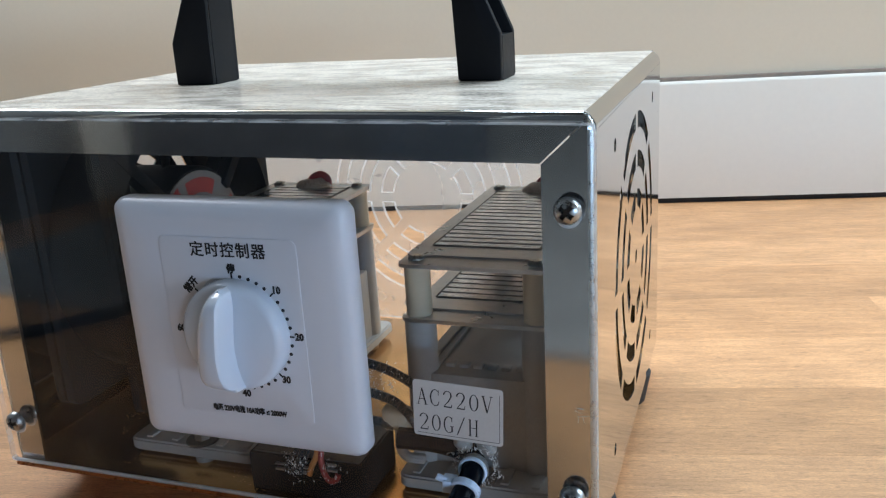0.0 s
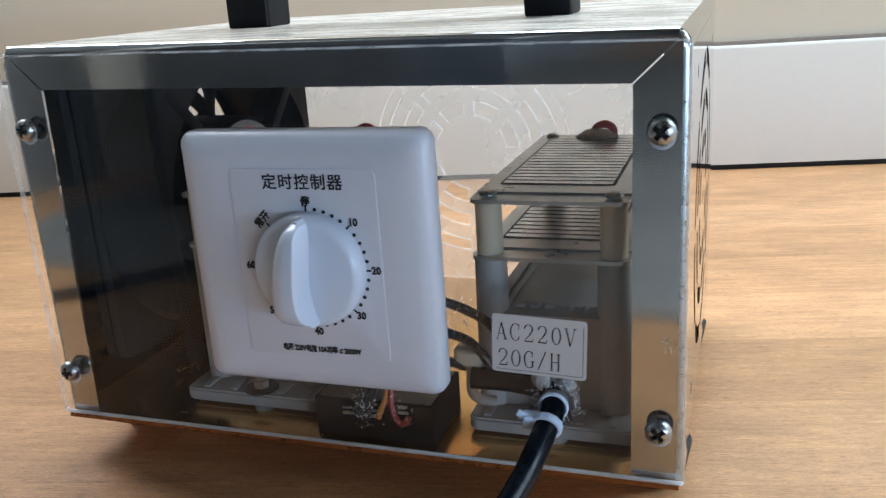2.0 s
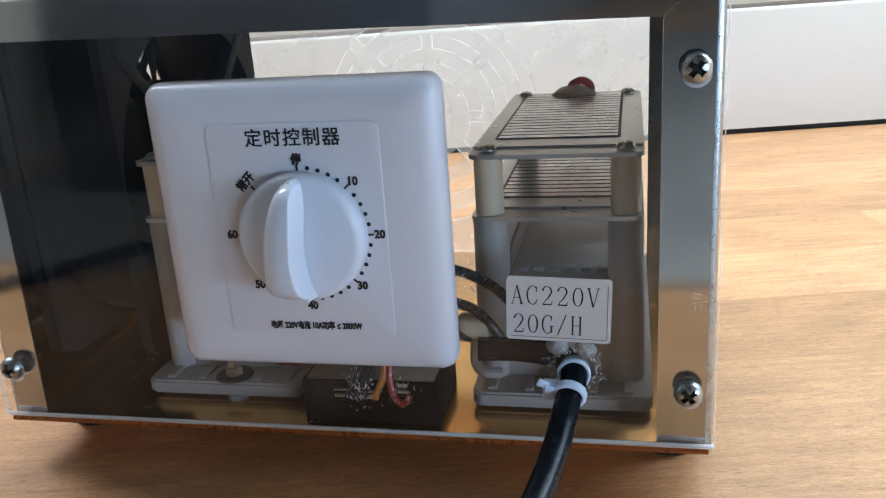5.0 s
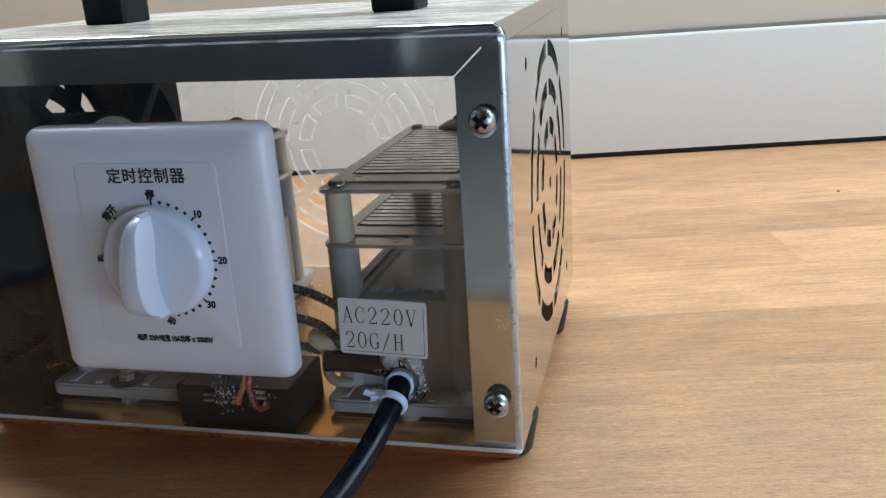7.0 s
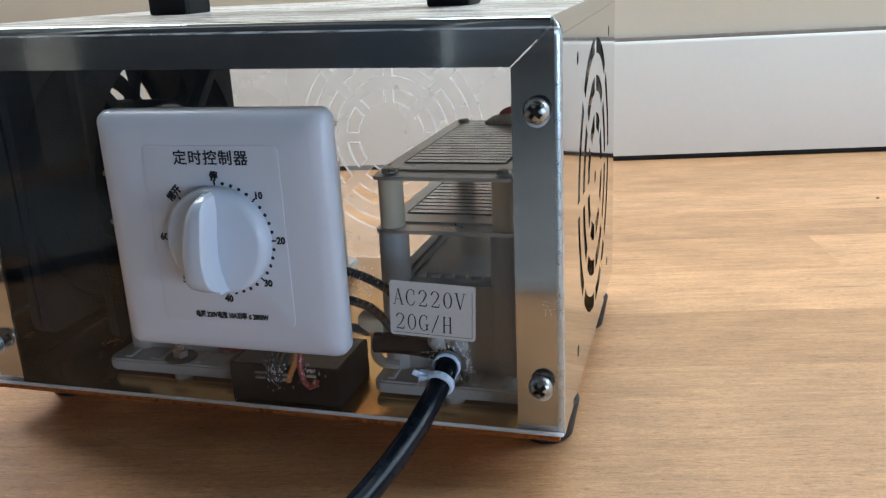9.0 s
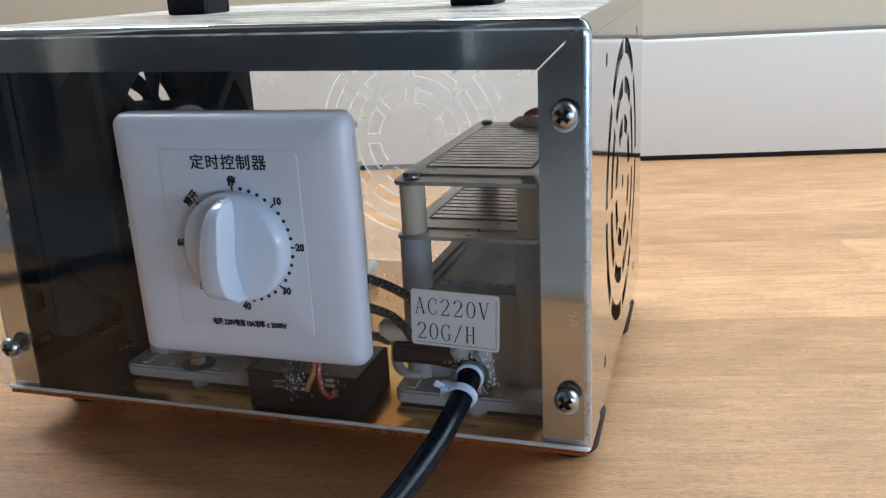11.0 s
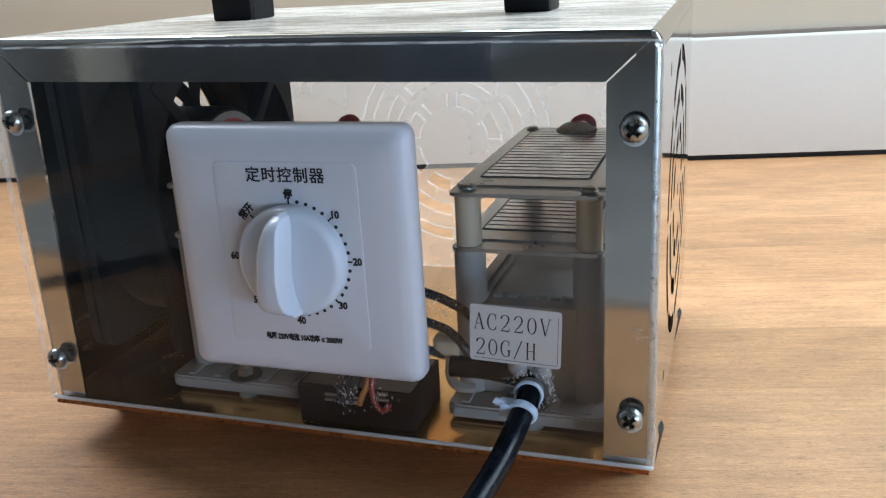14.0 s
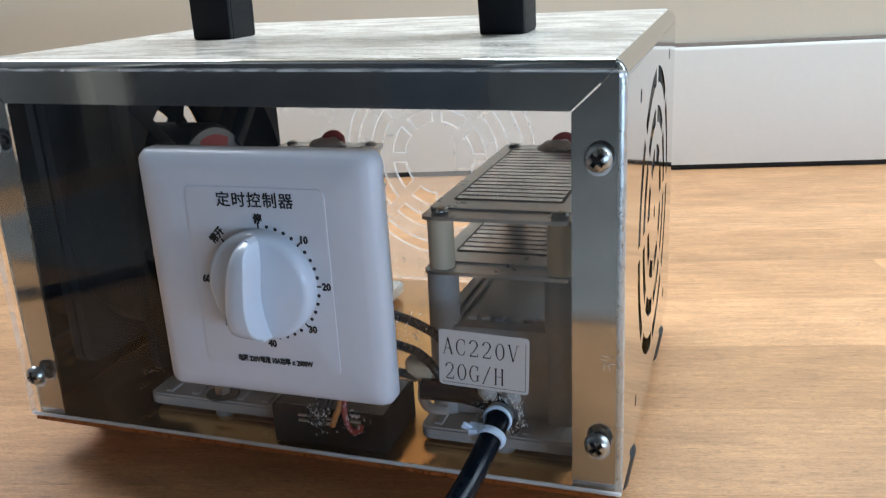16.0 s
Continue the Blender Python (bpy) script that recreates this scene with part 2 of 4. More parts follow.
def oak(name, per_island):
    """Oak strip: each piece in its own tone, with grain along it and darker pores."""
    m, n, l, b = node_mat(name)
    co = n.new("ShaderNodeTexCoord").outputs["Object"]
    if per_island:
        rnd = n.new("ShaderNodeNewGeometry").outputs["Random Per Island"]
    else:
        rnd = n.new("ShaderNodeObjectInfo").outputs["Random"]
    shift = n.new("ShaderNodeVectorMath")
    shift.operation = "MULTIPLY_ADD"
    comb = n.new("ShaderNodeCombineXYZ")
    for k in range(3):
        l.new(rnd, comb.inputs[k])
    l.new(comb.outputs[0], shift.inputs[0])
    shift.inputs[1].default_value = (37.0, 11.0, 5.0)
    l.new(co, shift.inputs[2])
    p = shift.outputs[0]
    warp = noise_node(n, l, p, 9, 3.0, (0.35, 1, 1))
    grain = noise_node(n, l, p, 420, 6.0, (0.07, 1.0, 1))
    pores = noise_node(n, l, p, 1150, 4.0, (0.17, 1.0, 1))
    patch = noise_node(n, l, p, 75, 4.0, (0.35, 1.0, 1))
    fleck = noise_node(n, l, p, 1000, 2.0, (0.13, 1.0, 1))
    dash = noise_node(n, l, p, 150, 2.0, (0.10, 1.0, 1))
    wav = n.new("ShaderNodeTexWave")
    wav.wave_type, wav.bands_direction = "BANDS", "Y"
    wav.inputs["Scale"].default_value, wav.inputs["Distortion"].default_value = 75, 16.0
    wav.inputs["Detail"].default_value, wav.inputs["Detail Scale"].default_value = 2.0, 22.0
    mp = n.new("ShaderNodeMapping")
    mp.inputs["Scale"].default_value = (0.16, 1, 1)
    l.new(p, mp.inputs["Vector"])
    l.new(mp.outputs[0], wav.inputs["Vector"])
    tone = ramp(n, l, rnd, [(0.0, (0.604, 0.328, 0.156)), (1.0, (0.620, 0.340, 0.163))] if not per_island else [(0.0, (0.590, 0.312, 0.140)), (0.3, (0.615, 0.331, 0.151)), (0.65, (0.645, 0.354, 0.166)), (1.0, (0.60, 0.320, 0.148))])

    def shade(col, fac, lo, hi, a, b_):
        mul = n.new("ShaderNodeMix")
        mul.data_type, mul.blend_type = "RGBA", "MULTIPLY"
        mul.inputs["Factor"].default_value = 1.0
        v = span(n, l, fac, a, b_, lo, hi)
        cc = n.new("ShaderNodeCombineColor")
        for k in range(3):
            l.new(v, cc.inputs[k])
        l.new(col, mul.inputs["A"])
        l.new(cc.outputs[0], mul.inputs["B"])
        return mul.outputs["Result"]

    own = n.new("ShaderNodeMix")
    own.data_type, own.blend_type = "RGBA", "MULTIPLY"
    own.inputs["Factor"].default_value = 1.0
    l.new(tone, own.inputs["A"])
    l.new(n.new("ShaderNodeObjectInfo").outputs["Color"], own.inputs["B"])
    c = shade(own.outputs["Result"], warp, 0.3, 0.7, 0.86, 1.1)
    c = shade(c, patch, 0.3, 0.7, 0.87, 1.10)
    c = shade(c, grain, 0.3, 0.7, 0.91, 1.08)
    c = shade(c, wav.outputs["Fac"], 0.0, 1.0, 0.82, 1.09)
    c = shade(c, fleck, 0.58, 0.66, 1.0, 1.14)
    c = shade(c, pores, 0.32, 0.44, 0.72, 1.0)
    c = shade(c, dash, 0.72, 0.78, 1.0, 0.62)
    l.new(c, b.inputs["Base Color"])
    l.new(span(n, l, grain, 0.50, 0.40), b.inputs["Roughness"])
    b.inputs["Coat Weight"].default_value, b.inputs["Coat Roughness"].default_value = 0.18, 0.26
    b.inputs["Specular IOR Level"].default_value = 0.35
    bump(n, l, pores, 0.25, 0.0003, b)
    return m


OAK = oak("oak_strip", False)
OAK_FAR = oak("oak_strip_far", True)


# ---- mesh helpers ----
def finish(name, bm, mats, smooth=True):
    me = bpy.data.meshes.new(name)
    bmesh.ops.recalc_face_normals(bm, faces=bm.faces)
    bm.to_mesh(me)
    bm.free()
    for m in mats if isinstance(mats, (list, tuple)) else [mats]:
        me.materials.append(m)
    if smooth:
        me.set_sharp_from_angle(angle=radians(35))
        me.polygons.foreach_set("use_smooth", [True] * len(me.polygons))
    return me


def part(name, bm, mats, parent, label="", smooth=True):
    ob = new(name, finish(name, bm, mats, smooth))
    ob.parent = parent
    if parent is not None and parent.type == "EMPTY":
        ob.matrix_parent_inverse = parent.matrix_basis.inverted()
    if label:
        tagged(ob, label)
    return ob


def thing(name, x, y, z, label, category, group="", kind=""):
    ob = new(name)
    ob.empty_display_size = 0.02
    ob.matrix_basis = pose(x, y, z)
    return tagged(ob, label, category, group, kind)


def add_box(bm, x0, x1, y0, y1, z0, z1, bevel=0.0, seg=2, mat=0):
    m = Matrix.Translation(((x0 + x1) / 2, (y0 + y1) / 2, (z0 + z1) / 2)) @ Matrix.Diagonal((x1 - x0, y1 - y0, z1 - z0, 1))
    vs = bmesh.ops.create_cube(bm, size=1.0, matrix=m)["verts"]
    fs = {f for v in vs for f in v.link_faces}
    for f in fs:
        f.material_index = mat
    if bevel:
        bmesh.ops.bevel(bm, geom=list({e for v in vs for e in v.link_edges}), offset=bevel, segments=seg, profile=0.6, affect="EDGES", material=-1)
    return bm


def boxed(*a, **k):
    return add_box(bmesh.new(), *a, **k)


def add_lathe(bm, profile, m, n=24, mat=0):
    """Profile rows (radius, height) turned round the z axis of the pose m."""
    rings = []
    for r, h in profile:
        if r < 1e-7:
            rings.append([bm.verts.new(m @ Vector((0, 0, h)))])
        else:
            rings.append([bm.verts.new(m @ Vector((r * math.cos(2 * math.pi * k / n), r * math.sin(2 * math.pi * k / n), h))) for k in range(n)])
    for a, b in zip(rings, rings[1:]):
        for k in range(n):
            q = (k + 1) % n
            if len(a) == 1 and len(b) == 1:
                continue
            if len(a) == 1:
                f = bm.faces.new((a[0], b[k], b[q]))
            elif len(b) == 1:
                f = bm.faces.new((a[k], a[q], b[0]))
            else:
                f = bm.faces.new((a[k], a[q], b[q], b[k]))
            f.material_index = mat
    if profile[0] != profile[-1]:
        for ring in (rings[0], rings[-1]):
            if len(ring) > 2:
                bm.faces.new(ring).material_index = mat
    return bm


def along(p, q):
    """The pose at p whose z axis points to q."""
    d = Vector(q) - Vector(p)
    return Matrix.Translation(p) @ d.to_track_quat("Z", "Y").to_matrix().to_4x4()


def add_rod(bm, p, q, r, n=16, r2=None, mat=0, bevel=0.0):
    h = (Vector(q) - Vector(p)).length
    r2 = r if r2 is None else r2
    prof = [(r, 0), (r2, h)] if not bevel else [(r - bevel, 0), (r, bevel), (r2, h - bevel), (r2 - bevel, h)]
    return add_lathe(bm, prof, along(p, q), n, mat)


def smooth_line(points, steps=8):
    """A Catmull-Rom line through the points."""
    p = [Vector(q) for q in points]
    p = [2 * p[0] - p[1], *p, 2 * p[-1] - p[-2]]
    out = []
    for a, b, c, d in zip(p, p[1:], p[2:], p[3:]):
        for k in range(steps):
            t = k / steps
            out.append(0.5 * (2 * b + (c - a) * t + (2 * a - 5 * b + 4 * c - d) * t * t + (3 * b - a - 3 * c + d) * t ** 3))
    return out + [p[-2]]


def add_tube(bm, points, r, n=12, steps=8, mat=0):
    line = smooth_line(points, steps)
    rings = []
    up = Vector((0.3, 0.2, 0.9)).normalized()
    for k, c in enumerate(line):
        d = (line[min(k + 1, len(line) - 1)] - line[max(k - 1, 0)]).normalized()
        up = (up - d * up.dot(d)).normalized()
        side = d.cross(up)
        rings.append([bm.verts.new(c + r * (math.cos(a) * side + math.sin(a) * up)) for a in (2 * math.pi * j / n for j in range(n))])
    for a, b in zip(rings, rings[1:]):
        for j in range(n):
            bm.faces.new((a[j], a[(j + 1) % n], b[(j + 1) % n], b[j])).material_index = mat
    for ring in (rings[0], rings[-1]):
        bm.faces.new(ring).material_index = mat
    return bm


def tube(*a, **k):
    return add_tube(bmesh.new(), *a, **k)


def rounded(x0, x1, y0, y1, r, n=6):
    """A rounded rectangle's outline."""
    out = []
    for cx, cy, a0 in ((x1 - r, y1 - r, 0), (x0 + r, y1 - r, 90), (x0 + r, y0 + r, 180), (x1 - r, y0 + r, 270)):
        for k in range(n + 1):
            a = radians(a0 + 90 * k / n)
            out.append((cx + r * math.cos(a), cy + r * math.sin(a)))
    return out


def inside(p, poly):
    hit = False
    for (x0, y0), (x1, y1) in zip(poly, poly[1:] + poly[:1]):
        if (y0 > p[1]) != (y1 > p[1]) and p[0] < (x1 - x0) * (p[1] - y0) / (y1 - y0) + x0:
            hit = not hit
    return hit


def sheet(outline, holes, to_world, depth, edge_mat=0):
    """A flat sheet with holes: 2D outlines lifted by to_world(u, v, w), w from 0 to depth."""
    from mathutils.geometry import delaunay_2d_cdt
    pts, edges = [], []
    for poly in (outline, *holes):
        k = len(pts)
        pts += [Vector(p) for p in poly]
        edges += [(k + j, k + (j + 1) % len(poly)) for j in range(len(poly))]
    vs, _, fs, *_ = delaunay_2d_cdt(pts, edges, [], 1, 1e-7)
    bm = bmesh.new()
    low = [bm.verts.new(to_world(v.x, v.y, 0.0)) for v in vs]
    top = [bm.verts.new(to_world(v.x, v.y, depth)) for v in vs]
    count = {}
    for f in fs:
        c = sum((vs[k] for k in f), Vector((0, 0))) / len(f)
        if not inside(c, outline) or any(inside(c, h) for h in holes):
            continue
        bm.faces.new([low[k] for k in f])
        bm.faces.new([top[k] for k in reversed(f)])
        for a, b in zip(f, [*f[1:], f[0]]):
            count[(a, b)] = count.get((a, b), 0) + 1
    for a, b in count:
        if (b, a) not in count:
            bm.faces.new((low[b], low[a], top[a], top[b])).material_index = edge_mat
    loose = [v for v in bm.verts if not v.link_faces]
    bmesh.ops.delete(bm, geom=loose, context="VERTS")
    return bm


def grille(cu, cv, rings):
    """The fan grille: a small hole in the middle and three rings of slots between eight spokes."""
    out = [[(cu + 0.0026 * math.cos(a), cv + 0.0026 * math.sin(a)) for a in (2 * math.pi * k / 12 for k in range(12))]]
    for r0, r1 in rings:
        for s in range(8):
            a0, a1 = radians(90 + s * 45), radians(90 + (s + 1) * 45)
            n = 9
            ga, gb = 0.0026 / r1, 0.0026 / r0
            arc = [(r1, a0 + ga + (a1 - a0 - 2 * ga) * k / n) for k in range(n + 1)]
            arc += [(r0, a1 - gb - (a1 - a0 - 2 * gb) * k / n) for k in range(n + 1)]
            out.append([(cu + r * math.cos(a), cv + r * math.sin(a)) for r, a in arc])
    return out


SIDE_RINGS = ((0.0193, 0.0260), (0.0345, 0.0408), (0.0494, 0.0556))
REAR_RINGS = ((0.0190, 0.0258), (0.0325, 0.0386), (0.0462, 0.0520))


def disc(cu, cv, r, n=12):
    return [(cu + r * math.cos(2 * math.pi * k / n), cv + r * math.sin(2 * math.pi * k / n)) for k in range(n)]


def lettering(name, body, size, m, parent, mat=None, sx=1.0, align="CENTER", bold=0.0, space=1.0):
    """Raised letters at the pose m, in the built-in font."""
    cu = bpy.data.curves.new(name, "FONT")
    cu.body, cu.size, cu.align_x, cu.align_y = body, size, align, "CENTER"
    cu.extrude, cu.offset, cu.resolution_u, cu.space_character = 0.00008, bold, 2, space
    tmp = new(name, cu)
    bpy.context.view_layer.update()
    me = bpy.data.meshes.new_from_object(tmp.evaluated_get(bpy.context.evaluated_depsgraph_get()))
    bpy.data.objects.remove(tmp)
    me.transform(m @ Matrix.Diagonal((sx, 1, 1, 1)))
    me.materials.clear()
    me.materials.append(mat or INK)
    ob = new(name, me)
    ob.parent = parent
    return ob


# ---- the room ----
def room_part(name, bm, mats, label="", category="", smooth=False, parent=None):
    ob = new(name, finish(name, bm, mats, smooth))
    ob.matrix_basis = ROOM
    return tagged(ob, label, category, kind="structure")


def wall_sheet(outline, holes, fixed, axis, depth):
    if axis == "y":
        return sheet(outline, holes, lambda u, v, w: Vector((u, fixed + w, v)), depth)
    return sheet(outline, holes, lambda u, v, w: Vector((fixed + w, u, v)), depth)


def rect(a, b, c, d):
    return [(a, c), (b, c), (b, d), (a, d)]


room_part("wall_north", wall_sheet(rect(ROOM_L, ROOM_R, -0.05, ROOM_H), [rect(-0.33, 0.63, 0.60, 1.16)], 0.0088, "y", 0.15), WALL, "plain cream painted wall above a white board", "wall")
# South and west walls and ceiling are unseen, darkened to cut bounce light.
room_part("wall_south", wall_sheet(rect(ROOM_L, ROOM_R, -0.05, ROOM_H), [], ROOM_F - 0.15, "y", 0.15), GREYWALL, "unseen wall kept dark grey to cut bounce light", "wall")
room_part("wall_east", wall_sheet(rect(ROOM_F, 0.0125, -0.05, ROOM_H), [rect(-0.52, -0.02, 0.52, 1.52), rect(-2.77, -1.03, 0.02, 0.20)], ROOM_R, "x", 0.2), WALL, "cream wall with openings for an inferred and an added lamp", "wall")
room_part("wall_west", wall_sheet(rect(ROOM_F, 0.0125, -0.05, ROOM_H), [rect(-0.24, -0.02, 0.50, 1.10)], ROOM_L - 0.2, "x", 0.2), MIDGREY, "unseen wall kept grey, with an opening for an added lamp", "wall")
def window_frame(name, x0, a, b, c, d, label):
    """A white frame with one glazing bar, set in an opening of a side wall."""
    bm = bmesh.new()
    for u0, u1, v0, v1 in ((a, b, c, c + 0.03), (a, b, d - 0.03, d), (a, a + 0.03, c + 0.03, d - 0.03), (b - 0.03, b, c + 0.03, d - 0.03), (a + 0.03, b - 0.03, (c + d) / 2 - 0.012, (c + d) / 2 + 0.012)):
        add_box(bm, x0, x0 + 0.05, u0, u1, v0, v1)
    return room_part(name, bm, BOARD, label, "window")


# Frames added round the lamp openings, none of them in view.
window_frame("window_1", ROOM_R + 0.10, -0.52, -0.02, 0.52, 1.52, "tall unseen window beside the corner, white frame added")
window_frame("window_2", ROOM_R + 0.10, -2.77, -1.03, 0.02, 0.20, "added low wide window frame, never in view")
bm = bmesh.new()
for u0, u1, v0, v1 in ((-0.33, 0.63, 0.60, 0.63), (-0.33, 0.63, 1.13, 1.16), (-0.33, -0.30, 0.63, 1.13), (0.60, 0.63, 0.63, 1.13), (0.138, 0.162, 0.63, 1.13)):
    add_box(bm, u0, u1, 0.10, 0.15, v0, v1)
room_part("window_4", bm, BOARD, "added wide window frame high above the board, out of view", "window")
window_frame("window_3", ROOM_L - 0.15, -0.24, -0.02, 0.50, 1.10, "added small window frame, never in view")
room_part("ceiling", boxed(ROOM_L, ROOM_R, ROOM_F, 0.0125, ROOM_H, ROOM_H + 0.1), CEIL, "unseen ceiling kept dark to cut bounce light", "ceiling")

# added white door frame on the west wall: mirrors a pale streak into the casing
for v0, v1, z0, z1 in ((-0.92, -0.86, 0.0, 2.08), (-1.76, -1.70, 0.0, 2.08), (-1.70, -0.92, 2.02, 2.08)):
    room_part("trim", boxed(ROOM_L, ROOM_L + 0.014, v0, v1, z0, z1, bevel=0.002), BOARD, "added white board mirrored as a pale streak", "trim")

BOARD_H = 0.1060
bm = bmesh.new()
prof = [(0.0, 0.0048), (0.0, BOARD_H - 0.0030), (0.0007, BOARD_H - 0.0012), (0.0022, BOARD_H), (0.0046, BOARD_H), (0.0046, 0.0048)]
ends = [[bm.verts.new((x, y, z)) for y, z in prof] for x in (ROOM_L, ROOM_R)]
for k in range(len(prof)):
    q = (k + 1) % len(prof)
    bm.faces.new((ends[0][k], ends[0][q], ends[1][q], ends[1][k]))
for e in ends:
    bm.faces.new(e)
room_part("baseboard", bm, BOARD, "white lacquered baseboard with a dark gap at the floor", "baseboard", smooth=True)
# Near-black strip: the shade of the gap is put into its colour.
room_part("trim", boxed(ROOM_L, ROOM_R, 0.0030, 0.0086, -0.02, 0.0046), GAP, "near-black strip for the shaded gap under the baseboard", "trim")
# Soft shadow line above the board, put in as a grey-brown strip.
room_part("trim", boxed(ROOM_L, ROOM_R, 0.0050, 0.0086, BOARD_H - 0.004, BOARD_H + 0.0034, bevel=0.0008), GREYBROWN, "grey-brown strip for the shadow line above the baseboard", "trim")

# ---- floor of oak strips, parallel to the wall ----
floor = room_part("floor", boxed(ROOM_L, ROOM_R, ROOM_F, 0.0125, -0.06, -0.0124), GAP, "oak strip floor in mixed honey tones", "floor")
STRIP_W, FIRST = 0.0625, 0.0060


def strip_mesh(length):
    bm = bmesh.new()
    add_box(bm, -length / 2, length / 2, -STRIP_W / 2 + 0.00003, STRIP_W / 2 - 0.00003, -0.012, 0.0)
    top = [e for e in bm.edges if all(abs(v.co.z) < 1e-6 for v in e.verts) and e.verts[0].co.y * e.verts[1].co.y > 0]
    bmesh.ops.bevel(bm, geom=top, offset=0.00005, segments=1, affect="EDGES")
    return finish("plank", bm, OAK, False)


# Rows 9 to 12: browner planks, the machine's shade also in their tone.
STRIP_TONES = {0: 0.97, 1: 0.99, 2: 1.03, 3: 0.93, 4: 1.08, 5: 1.06, 6: 0.86, 7: 1.03, 8: 0.91, 9: 0.87, 10: 0.86, 11: 0.90, 12: 0.88}      # strips counted from the wall
LENGTHS = (0.62, 0.74, 0.86, 0.98, 1.10)
STRIPS = {length: strip_mesh(length) for length in LENGTHS}
rng = random.Random(11)
far = bmesh.new()
row = 0
y = FIRST - STRIP_W / 2
while y > ROOM_F:
    x = -0.90 - rng.random() * 0.4
    if abs(y + 0.2753) < 0.02:
        x = 0.0592 - 0.86      # one joint that shows beside the machine
    elif y > -0.95:
        x = -0.48 - rng.random() * 0.06
    near = y > -1.15
    start = x
    while x < 1.2:
        length = rng.choice(LENGTHS)
        if y > -0.95 and x < 0.1:
            length = 1.10 if abs(y + 0.2753) > 0.02 else 0.86 if x < 0 else 0.98
        lo, hi = max(x, ROOM_L), min(x + length, ROOM_R)
        if near and lo == x and hi == x + length:
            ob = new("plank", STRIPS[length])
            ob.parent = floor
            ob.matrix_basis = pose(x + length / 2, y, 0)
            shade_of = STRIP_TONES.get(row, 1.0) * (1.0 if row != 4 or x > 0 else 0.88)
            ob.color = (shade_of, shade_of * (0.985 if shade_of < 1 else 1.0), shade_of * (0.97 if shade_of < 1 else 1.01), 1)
        elif hi > lo:
            add_box(far, lo, hi - 0.0003, y - STRIP_W / 2 + 0.0002, y + STRIP_W / 2 - 0.0002, -0.012, 0)
        x += length
    if x < ROOM_R:
        add_box(far, x, ROOM_R, y - STRIP_W / 2 + 0.0002, y + STRIP_W / 2 - 0.0002, -0.012, 0)
    if start > ROOM_L:
        add_box(far, ROOM_L, start - 0.0003, y - STRIP_W / 2 + 0.0002, y + STRIP_W / 2 - 0.0002, -0.012, 0)
    y -= STRIP_W
    row += 1
rest = new("far_planks", finish("far_planks", far, OAK_FAR, False))
rest.parent = floor
tagged(rest, kind="stuff")

# ---- a crumb on the floor ----
bm = bmesh.new()
bmesh.ops.create_icosphere(bm, subdivisions=2, radius=1.0, matrix=Matrix.Diagonal((0.0013, 0.0009, 0.0008, 1)))
for v in bm.verts:
    v.co += 0.0004 * noise.noise_vector(v.co * 900)
crumb = new("crumb", finish("crumb", bm, GREYBROWN))
crumb.matrix_basis = pose(0.168, 0.406, 0.0007, 0, 0, 30)
tagged(crumb, "tiny brown crumb lying on the oak floor", "crumb")

# ---- rug before the machine, seen mirrored in the steel ----
rug = new("rug", finish("rug", boxed(-0.55, 0.9, -1.55, -0.172, 0.0005, 0.008, bevel=0.003), RUG))
tagged(rug, "dark grey woven rug lying on the oak floor", "rug")
rug.matrix_basis = pose(0, 0, 0, 0, 0, 4)

# ---- added stool in place of the camera holder: dark in the steel, blocks light ----
stool = thing("stool", -0.33, -0.48, 0.008, "added charcoal stool in place of the camera holder's dark reflection", "stool")
part("cushion", boxed(-0.455, -0.205, -0.64, -0.33, 0.36, 0.46, bevel=0.03, seg=4), POUF, stool)
part("body", boxed(-0.445, -0.215, -0.63, -0.34, 0.0085, 0.365, bevel=0.015, seg=3), POUF, stool)

# ---- the ozone generator ----
W, D, ZB, ZT = 0.2360, 0.1765, 0.0165, 0.1558
T = 0.0012                                   # sheet thickness
CY, CZ = 0.0905, 0.0857                      # middle of the side grilles
gen = thing("ozone_generator", -W / 2, D / 2, 0, "polished steel ozone generator box with clear acrylic front", "ozone generator")


def rise(co):
    """The folded casing is a little out of square: its top stands higher at the far left and at the back."""
    k = min(1.0, max(0.0, (co.z - ZB) / (ZT - ZB)))
    v = min(1.0, max(0.0, co.y / D))
    return k * (0.0150 * min(W, max(0.0, -co.x)) * (1 - v) + 0.0030 * v)


def settle(*obs):
    for ob in obs:
        for v in ob.data.vertices:
            v.co.z += rise(v.co)


BEND = 0.0052                                # radius of the folds between top and sides


def shell_section(w0, w1):
    """The bent sheet's outline from side to side over the top, as (x, z) pairs outside and inside."""
    r = BEND
    out, inn = [(w1, ZT - r - 0.0001)], [(w1 - T, ZT - r - 0.0001)]
    for cx, a0 in ((w1 - r, 0), (w0 + r, 90)):
        for k in range(10):
            a = radians(a0 + 10 * k)
            out.append((cx + r * math.cos(a), ZT - r + r * math.sin(a)))
            inn.append((cx + (r - T) * math.cos(a), ZT - r + (r - T) * math.sin(a)))
        if a0 == 0:
            for k in range(1, 12):
                x = w1 - r + (w0 - w1 + 2 * r) * k / 12
                out.append((x, ZT))
                inn.append((x, ZT - T))
    out.append((w0, ZT - r - 0.0001))
    inn.append((w0 + T, ZT - r - 0.0001))
    return out, inn


